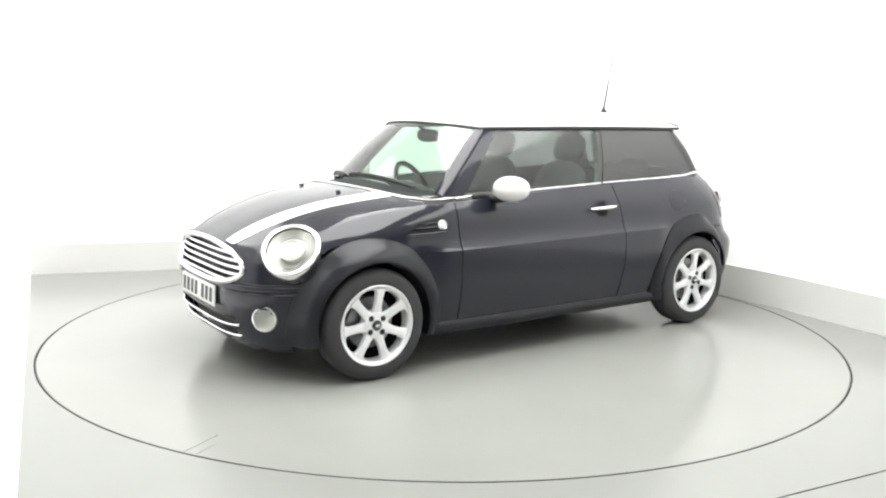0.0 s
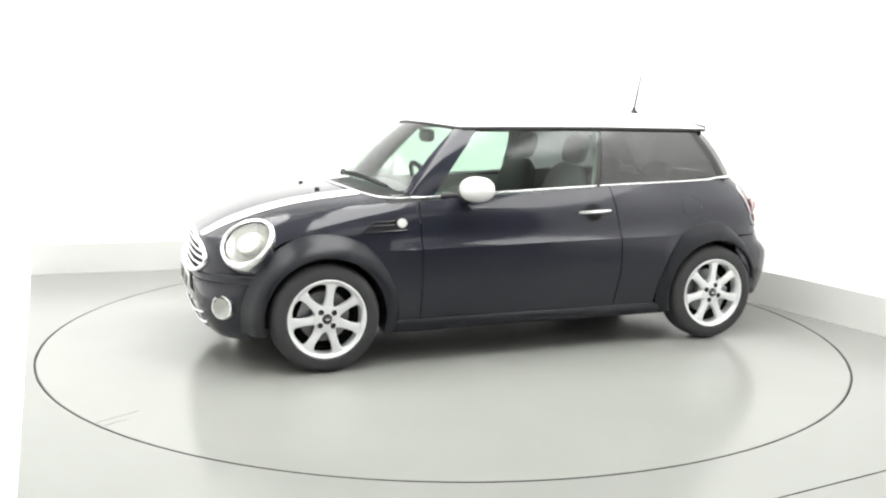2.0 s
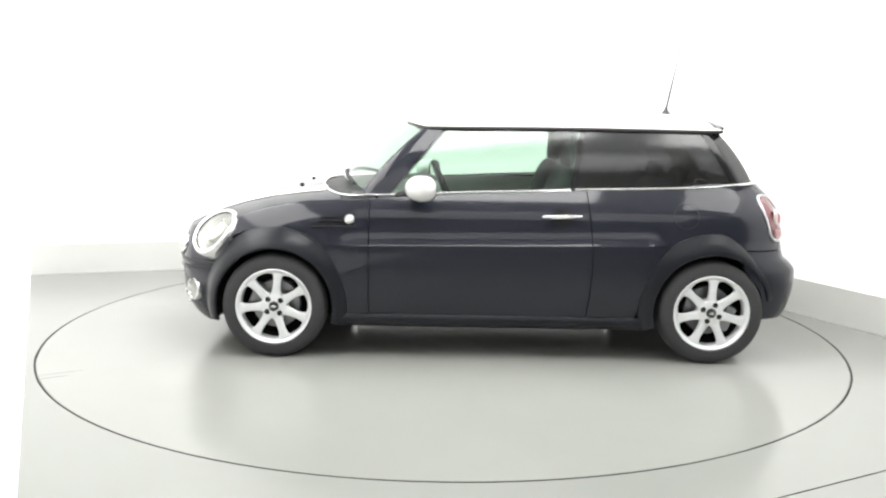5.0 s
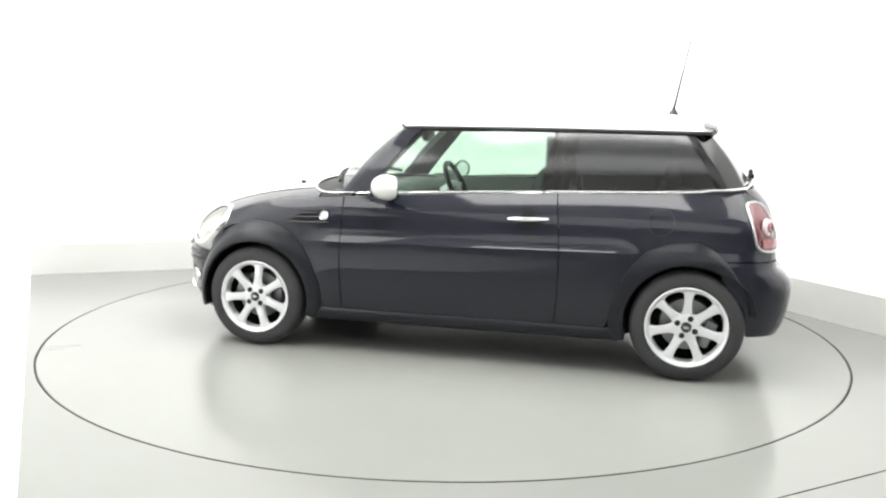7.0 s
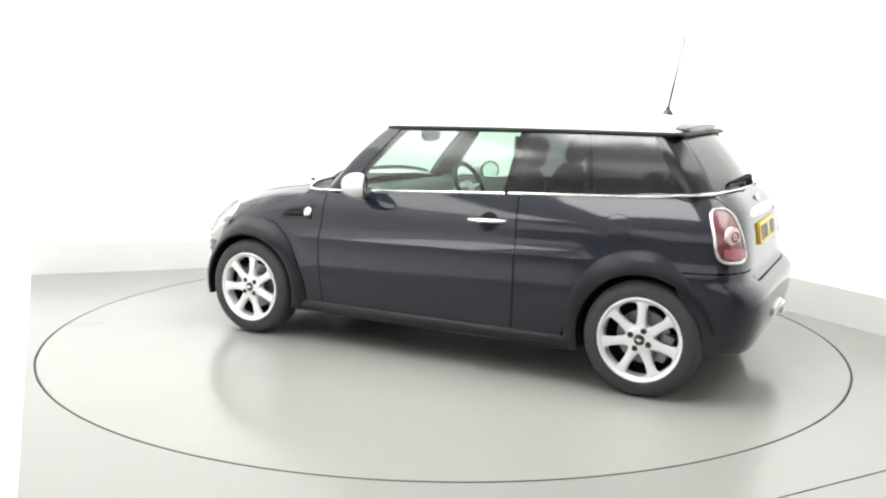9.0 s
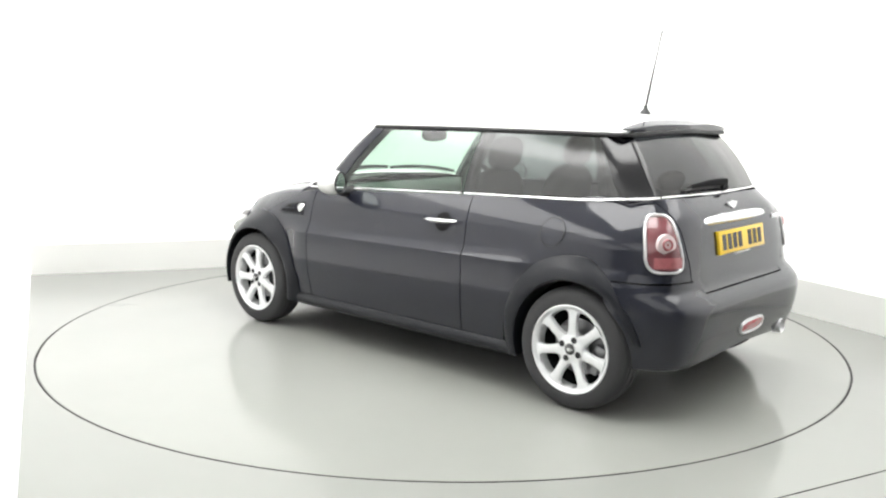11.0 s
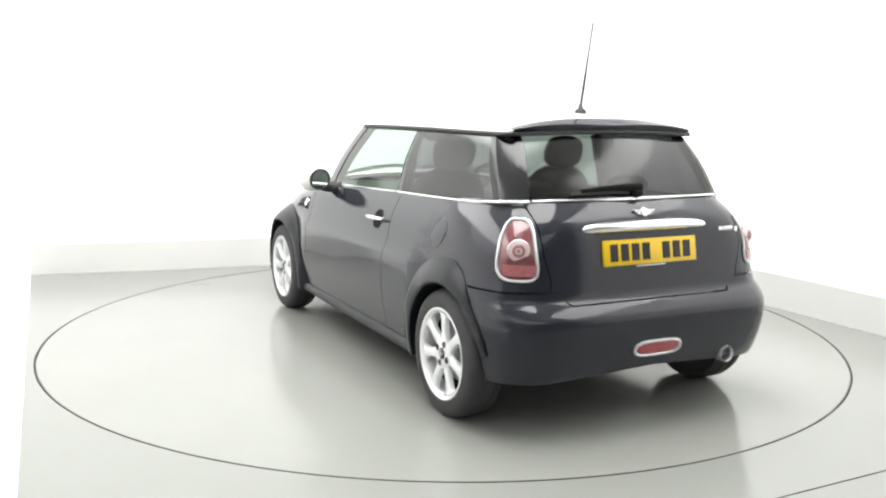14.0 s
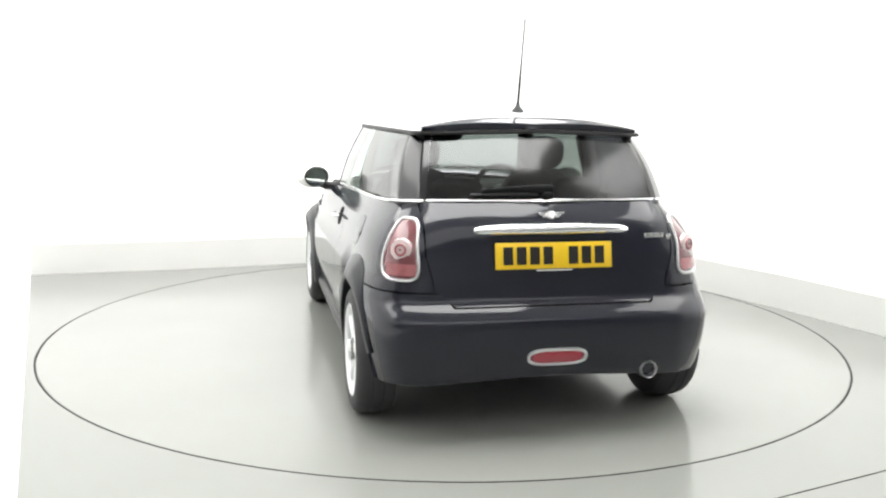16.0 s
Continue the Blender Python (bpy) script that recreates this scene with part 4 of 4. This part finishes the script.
def build_sides():
    for s in (1, -1):
        S = Vector((1, s, 1))
        # handle in its dark cup
        bm = bmesh.new()
        side_patch(bm, -0.380, 0.822, 0.055, 0.050, s, 0.003, -0.0015)
        cup = part("handle_cup", bm, DARK, car, "dark recess behind the handle")
        bm = bmesh.new()
        tube(bm, [S * side(-0.268 - 0.22 * k / 12, 0.826 + 0.006 * k / 12, 0.022 + 0.016 * math.sin(math.pi * k / 12)) for k in range(13)], lambda t: 0.006 + 0.006 * math.sin(math.pi * t) ** 0.5, 8)
        part("door_handle", bm, CHROME, cup, "chrome bar handle")
        # repeater in a black side vent
        bm = bmesh.new()
        rows = []
        for i in range(11):
            u = i / 10
            x0, x1 = 0.778, 1.035
            row = []
            for j in range(5):
                v = j / 4
                z = 0.752 - 0.008 * u + v * 0.080 * (1 - 0.2 * u)
                row.append(S * side(x0 + (x1 - x0) * u - 0.085 * v * u, z, 0.004))
            rows.append(row)
        grid(bm, rows)
        flange(bm, 0.01)
        vent = part("side_vent", bm, DARK, car, "black slatted side vent trim")
        bm = bmesh.new()
        tube(bm, [S * side(0.785 + 0.235 * k / 6, 0.757 - 0.008 * k / 6, 0.007) for k in range(7)], 0.005, 6)
        tube(bm, [S * side(0.845 + 0.14 * k / 6, 0.785 - 0.005 * k / 6, 0.006) for k in range(7)], 0.004, 6)
        tube(bm, [S * side(0.845 + 0.11 * k / 6, 0.808 - 0.006 * k / 6, 0.006) for k in range(7)], 0.004, 6)
        part("vent_bar", bm, PAINT, vent)
        bm = bmesh.new()
        m = flip(facing(side(0.808, 0.795, 0.004), (0.10, 0.98, 0.17)), s)
        oval(bm, m, [(0.0, 0.007), (0.5, 0.0065), (0.85, 0.004), (1.0, -0.004)], 0.027, 0.025, 28)
        part("side_repeater", bm, PLATEWHITE, vent, "round white side repeater")
        bm = bmesh.new()
        oval(bm, m, [(0.95, 0.003), (1.05, 0.006), (1.12, 0.002), (1.14, -0.008)], 0.027, 0.025, 28)
        part("repeater_ring", bm, CHROME, vent)
        # fuel flap
        if s > 0:
            bm = bmesh.new()
            side_patch(bm, -1.078, 0.837, 0.068, 0.066, s, 0.0015, 0.0008)
            flap = part("fuel_flap", bm, PAINT, car, "round dark blue fuel flap")
            bm = bmesh.new()
            tube(bm, [S * side(-1.078 + 0.070 * math.cos(a * math.tau / 32), 0.837 + 0.068 * math.sin(a * math.tau / 32), 0.0) for a in range(32)], 0.0015, 6, closed=True)
            part("flap_joint", bm, BLACK, flap)
            bm = bmesh.new()
            side_patch(bm, -1.142, 0.830, 0.006, 0.014, s, 0.003, 0.002)
            part("flap_catch", bm, BLACK, flap)
        # mirror
        c = Vector((0.405, s * 0.858, 0.978))
        bm = bmesh.new()
        swing = Matrix.Translation(c) @ Matrix.Rotation(radians(26 * s), 4, "Z")
        pillow(bm, (0, 0, 0), (0.086, 0.106, 0.071), 2.15, 32)
        for v in bm.verts:
            v.co.x = max(v.co.x, -0.045)
        bmesh.ops.transform(bm, matrix=swing, verts=bm.verts)
        clean(bm)
        mirror = part("door_mirror", bm, WHITE, car, "white capped door mirror")
        bm = bmesh.new()
        m = swing @ facing((-0.046, 0, 0), (-1, 0, 0))
        oval(bm, m, [(0.0, -0.004), (0.80, -0.002), (0.86, 0.008), (0.97, 0.006), (1.0, -0.03)], 0.088, 0.066, 32)
        part("mirror_rim", bm, BLACK, mirror)
        bm = bmesh.new()
        oval(bm, m, [(0.0, 0.002), (0.84, 0.002)], 0.088, 0.066, 32)
        part("mirror_glass", bm, MIRROR, mirror)
        bm = bmesh.new()
        tube(bm, [(0.44, s * 0.675, 0.925), (0.43, s * 0.72, 0.915), (0.415, s * 0.78, 0.918), (0.395, s * 0.83, 0.94)], lambda t: 0.030 - 0.008 * t, 10)
        pillow(bm, (0.50, s * 0.70, 0.925), (0.06, 0.025, 0.028), 2.2, 16)
        part("mirror_arm", bm, BLACK, mirror)
    bm = bmesh.new()
    revolve(bm, [(0.0, 0.040), (0.008, 0.038), (0.014, 0.016), (0.026, 0.006), (0.032, -0.012)], 20, "z", (-1.115, 0, 1.408))
    aerial = part("aerial", bm, BLACK, car, "thin black roof aerial")
    bm = bmesh.new()
    tube(bm, [(-1.115 - 0.075 * t, 0, 1.43 + 0.40 * t) for t in (0, 0.12, 0.25, 0.30, 0.6, 1.0)], lambda t: 0.0062 if t < 0.65 else 0.0036, 8)
    part("mast", bm, BLACK, aerial)


def build_rear():
    po, pi_ = (135.0, 135.3), (143.6, 140.6)
    for s in (1, -1):
        bm = bmesh.new()
        grid(bm, lamp_patch(po, pi_, 0.700, 0.948, 0.0, 1.0, 0.002, 0.006, s=s), closed=True)
        clean(bm)
        lamp = part("tail_lamp", bm, RED, car, "red tail lamp in a chrome frame")
        bm = bmesh.new()
        tube(bm, lamp_patch(po, pi_, 0.700, 0.948, 1.0, 1.0, 0.004, 0.0, s=s, rings=1, n=64)[0], 0.0075, 8, closed=True)
        part("lamp_frame", bm, SATIN, lamp, "chrome frame")
        m = flip(facing(body_point(radians(138.8), 0.825, 0.011), (-0.86, 0.50, 0.12)), s)
        bm = bmesh.new()
        oval(bm, m, [(0.0, 0.010), (0.5, 0.008), (0.9, 0.003), (1.0, -0.012)], 0.050, 0.050, 28)
        part("indicator_lens", bm, PALE, lamp, "pale round centre lens")
        bm = bmesh.new()
        oval(bm, m, [(0.34, 0.010), (0.40, 0.015), (0.50, 0.014), (0.56, 0.008)], 0.050, 0.050, 28)
        oval(bm, m, [(0.0, 0.013), (0.12, 0.012), (0.18, 0.006)], 0.040, 0.040, 16)
        part("lens_ring", bm, PINK, lamp, "pink ring in the centre lens")
        bm = bmesh.new()
        grid(bm, [[Vector((1, s, 1)) * body_point(radians(136.4 + 6.0 * k / 10), z, 0.012) for k in range(11)] for z in (0.719, 0.735, 0.752, 0.768)])
        part("reversing_lens", bm, PINK, lamp, "pale pink lower lens")
    # handle bar, badge and plate
    bm = bmesh.new()
    rows = []
    for k in range(-24, 25):
        y = 0.365 * k / 24
        q = (1 - (abs(k) / 24) ** 4)
        z0, z1 = 0.882 - 0.0 * q, 0.900 + 0.032 * q ** 0.5
        x = -rear_end(0.90) + 0.014 * (y / 0.365) ** 2
        row = []
        for j in range(9):
            a = math.pi * (j / 8 - 0.5)
            row.append(Vector((x - 0.030 * math.cos(a) * (0.3 + 0.7 * q) + 0.02 * (j in (0, 8)) , y, (z0 + z1) / 2 + (z1 - z0) / 2 * math.sin(a))))
        rows.append(row)
    grid(bm, rows)
    part("tailgate_handle", bm, CHROME, car, "broad chrome tailgate handle")
    m = facing((-1.688, 0, 0.798), (-1, 0, 0.17))
    bm = bmesh.new()
    block(bm, (-0.262, 0.262), (-0.0565, 0.0565), (-0.012, 0.004), 0.003, m)
    plate = part("number_plate", bm, YELLOW, car, "yellow rear plate with plain dark bars")
    for k in range(7):
        x = -0.208 + k * 0.0595 + (0.055 if k > 3 else 0)
        bm = bmesh.new()
        block(bm, (x - 0.0215, x + 0.0215), (-0.038, 0.038), (0.004, 0.0055), 0, m)
        part("bar", bm, INK, plate)
    bm = bmesh.new()
    block(bm, (-0.08, 0.08), (-0.066, -0.060), (-0.010, 0.002), 0.001, m)
    part("plate_strip", bm, PLATEWHITE, plate)
    m = facing((-rear_end(0.963) - 0.004, 0, 0.963), (-1, 0, 0.35))
    bm = bmesh.new()
    oval(bm, m, [(0.0, 0.006), (0.5, 0.006), (0.62, 0.010), (0.95, 0.008), (1.0, -0.006)], 0.024, 0.020, 24)
    for sx in (1, -1):
        for q in range(3):
            block(bm, (min(sx * 0.018, sx * (0.058 - 0.010 * q)), max(sx * 0.018, sx * (0.058 - 0.010 * q))), (0.006 - 0.008 * q, 0.011 - 0.008 * q), (-0.004, 0.007), 0.001, m)
    part("tailgate_badge", bm, CHROME, car, "plain chrome winged badge")
    bm = bmesh.new()
    for q in range(6):
        p = body_point(phi_at_y(0.43 + 0.0165 * q, 0.874, False), 0.874, 0.003)
        block(bm, (p.x - 0.003, p.x + 0.003), (-p.y - 0.006, -p.y + 0.006), (p.z - 0.010, p.z + 0.010), 0.001)
    p = body_point(phi_at_y(0.545, 0.866, False), 0.866, 0.003)
    block(bm, (p.x - 0.003, p.x + 0.003), (-p.y - 0.009, -p.y + 0.009), (p.z - 0.012, p.z + 0.012), 0.001)
    part("script_bars", bm, CHROME, car, "plain chrome bars of a model script")
    # rear fog lamp, exhaust, wiper
    def tail(y, z, out):
        p = body_point(phi_at_y(abs(y), z, False), z, out)
        return Vector((p.x, math.copysign(p.y, y), z))
    def pill(r0, r1, out, dome, n=40, rings=4):
        rows = []
        for i in range(rings + 1):
            r = r0 + (r1 - r0) * i / rings
            row = []
            for k in range(n):
                a = k * math.tau / n
                y = 0.125 * r * math.copysign(abs(math.cos(a)) ** 0.55, math.cos(a))
                z = 0.372 + 0.033 * r * math.copysign(abs(math.sin(a)) ** 0.75, math.sin(a))
                row.append(tail(y + 1e-5, z, out + dome * (1 - r * r)))
            rows.append(row)
        return rows
    bm = bmesh.new()
    grid(bm, pill(0, 0.9, 0.006, 0.006), closed=True)
    clean(bm)
    fog = part("rear_fog_lamp", bm, FOGRED, car, "red rear fog lamp in a chrome oval")
    bm = bmesh.new()
    tube(bm, pill(1, 1, 0.004, 0.0, rings=1)[0], 0.008, 8, closed=True)
    part("fog_frame", bm, SATIN, fog)
    bm = bmesh.new()
    revolve(bm, [(0.030, 0.30), (0.040, 0.28), (0.040, 0.0), (0.037, -0.005), (0.033, 0.0), (0.032, 0.03)], 28, "x", (-1.755, -0.435, 0.288))
    tip = part("exhaust_tip", bm, SATIN, car, "satin steel exhaust tip")
    bm = bmesh.new()
    revolve(bm, [(0.033, 0.006), (0.032, 0.10), (0.0, 0.11)], 28, "x", (-1.755, -0.435, 0.288))
    part("exhaust_bore", bm, DARK, tip, "dark lining inside the exhaust tip", at=Matrix())
    bm = bmesh.new()
    block(bm, (-1.50, -1.05), (-0.62, 0.10), (0.185, 0.31), 0.05)
    tube(bm, [(-1.05, -0.25, 0.22), (-0.4, -0.05, 0.21), (0.6, 0.0, 0.20)], 0.028, 10)
    part("exhaust_silencer", bm, STEEL, car, "dull steel silencer under the tail")
    bm = bmesh.new()
    pillow(bm, (-1.578, 0.0, 1.045), (0.020, 0.026, 0.018), 2.4, 16)
    def on_glass(y, v, o):
        p = house(5 - abs(y) / 0.555, v, o)
        return Vector((p.x, y, p.z))
    tube(bm, [on_glass(0.31 * k / 14 - 0.02, 0.085 + 0.02 * math.sin(k / 14 * 3), 0.035 - 0.014 * k / 14) for k in range(15)], lambda t: 0.021 - 0.012 * t, 8, flat=0.7)
    wiper = part("rear_wiper", bm, DARK, car, "black rear wiper")
    bm = bmesh.new()
    tube(bm, [on_glass(0.30 * k / 14 + 0.04, 0.06 + 0.01 * math.sin(k / 14 * 3), 0.012) for k in range(15)], 0.007, 6)
    part("wiper_blade", bm, RUBBER, wiper)


def build_cabin():
    # dashboard, steering wheel, inner mirror
    bm = bmesh.new()
    rows = []
    for x, z in ((0.30, 0.55), (0.33, 0.74), (0.36, 0.86), (0.44, 0.91), (0.60, 0.935), (0.80, 0.93), (0.84, 0.90)):
        rows.append([(x + 0.04 * math.cos(y * 2.2) * (z > 0.8), y, z) for y in np.linspace(-0.64, 0.64, 21)])
    grid(bm, rows)
    part("dashboard", bm, TRIM, car, "dark dashboard")
    m = facing((0.285, -0.36, 0.885), (-0.90, 0, 0.42))
    bm = bmesh.new()
    tube(bm, [m @ Vector((0.180 * math.cos(k * math.tau / 40), 0.180 * math.sin(k * math.tau / 40), 0)) for k in range(40)], 0.017, 8, closed=True)
    wheel = part("steering_wheel", bm, BLACK, car, "dark leather steering wheel")
    bm = bmesh.new()
    oval(bm, m, [(0.0, 0.01), (0.8, 0.008), (1.0, -0.02), (0.8, -0.10), (0.5, -0.2)], 0.062, 0.062, 24)
    for a in (0.1, math.pi - 0.1, -math.pi / 2):
        tube(bm, [m @ Vector((r * math.cos(a), r * math.sin(a), -0.012)) for r in (0.05, 0.11, 0.172)], 0.014, 6)
    part("wheel_spokes", bm, SILVER, wheel)
    bm = bmesh.new()
    pillow(bm, (0.40, 0.0, 1.245), (0.028, 0.115, 0.042), 2.6, 20)
    tube(bm, [(0.40, 0, 1.26), (0.46, 0, 1.30), (0.475, 0, 1.325)], 0.012, 8)
    part("inner_mirror", bm, BLACK, car, "dark interior mirror")
    # seats
    lean = Matrix.Rotation(radians(-16), 4, "Y")
    for y in (0.36, -0.36):
        bm = bmesh.new()
        pillow(bm, (-0.02, y, 0.50), (0.27, 0.25, 0.085), 3.2, 24)
        seat = part("front_seat", bm, FABRIC, car, "dark fabric front seat")
        bm = bmesh.new()
        pillow(bm, (-0.36, y, 0.80), (0.075, 0.235, 0.30), 3.0, 24, lean)
        part("seat_back", bm, FABRIC, seat)
        bm = bmesh.new()
        pillow(bm, (-0.47, y, 1.175), (0.05, 0.125, 0.095), 2.8, 24, lean)
        head = part("headrest", bm, FABRIC, seat)
        bm = bmesh.new()
        for q in (-0.05, 0.05):
            tube(bm, [(-0.44, y + q, 1.04), (-0.47, y + q, 1.13)], 0.006, 6)
        part("headrest_post", bm, CHROME, head)
    bm = bmesh.new()
    pillow(bm, (-0.80, 0, 0.52), (0.22, 0.58, 0.09), 3.5, 28)
    bench = part("rear_bench", bm, FABRIC, car, "dark fabric rear bench")
    bm = bmesh.new()
    pillow(bm, (-1.06, 0, 0.76), (0.07, 0.58, 0.24), 4, 28, lean)
    part("bench_back", bm, FABRIC, bench)
    for y in (0.30, -0.30):
        bm = bmesh.new()
        pillow(bm, (-1.13, y, 1.03), (0.045, 0.13, 0.06), 2.6, 20, lean)
        part("bench_headrest", bm, FABRIC, bench)
    bm = bmesh.new()
    block(bm, (-1.50, -1.16), (-0.53, 0.53), (0.90, 0.925), 0.01)
    part("parcel_shelf", bm, TRIM, car, "dark parcel shelf")
    for s in (1, -1):
        bm = bmesh.new()
        grid(bm, [[(x, s * (0.645 - 0.03 * (z < 0.85)), z) for z in (0.45, 0.70, 0.85, 0.90, 0.945)] for x in np.linspace(0.66, -0.50, 13)])
        part("door_card", bm, CARD, car, "grey inner door panel")
        bm = bmesh.new()
        tube(bm, [(-0.46, s * 0.57, 1.27), (-0.47, s * 0.62, 1.05), (-0.48, s * 0.64, 0.90)], 0.012, 6, flat=2)
        part("seat_belt", bm, FABRIC, car)


def build_details():
    build_front()
    build_sides()
    build_rear()
    build_cabin()


def build_car():
    global car
    car = tagged(new("hatchback_car"), "dark blue three-door hatchback with white roof, mirrors and bonnet stripes", "car")
    build_body()
    build_house()
    for xa in (AXLE, -AXLE):
        for s in (1, -1):
            build_wheel(xa, s)
    build_details()


# ---- the turn of the turntable and the car on it ----
def motions():
    turn = smooth_curve((0, 1.5, 3.5, 4.0, 6.5, 7.0, 9.0, 11.5, 12.5, 13.5, 14.5, 16.0), (214.43, 204.14, 190.35, 186.75, 169.75, 166.1, 152.3, 134.72, 127.9, 120.9, 113.9, 103.21))
    rows = [(0.5 * k, pose(0, 0, 0, 0, 0, turn(0.5 * k))) for k in range(33)]
    walk(car, rows)
    walk(turntable, rows)


build_studio()
turntable = build_turntable()
build_car()
motions()
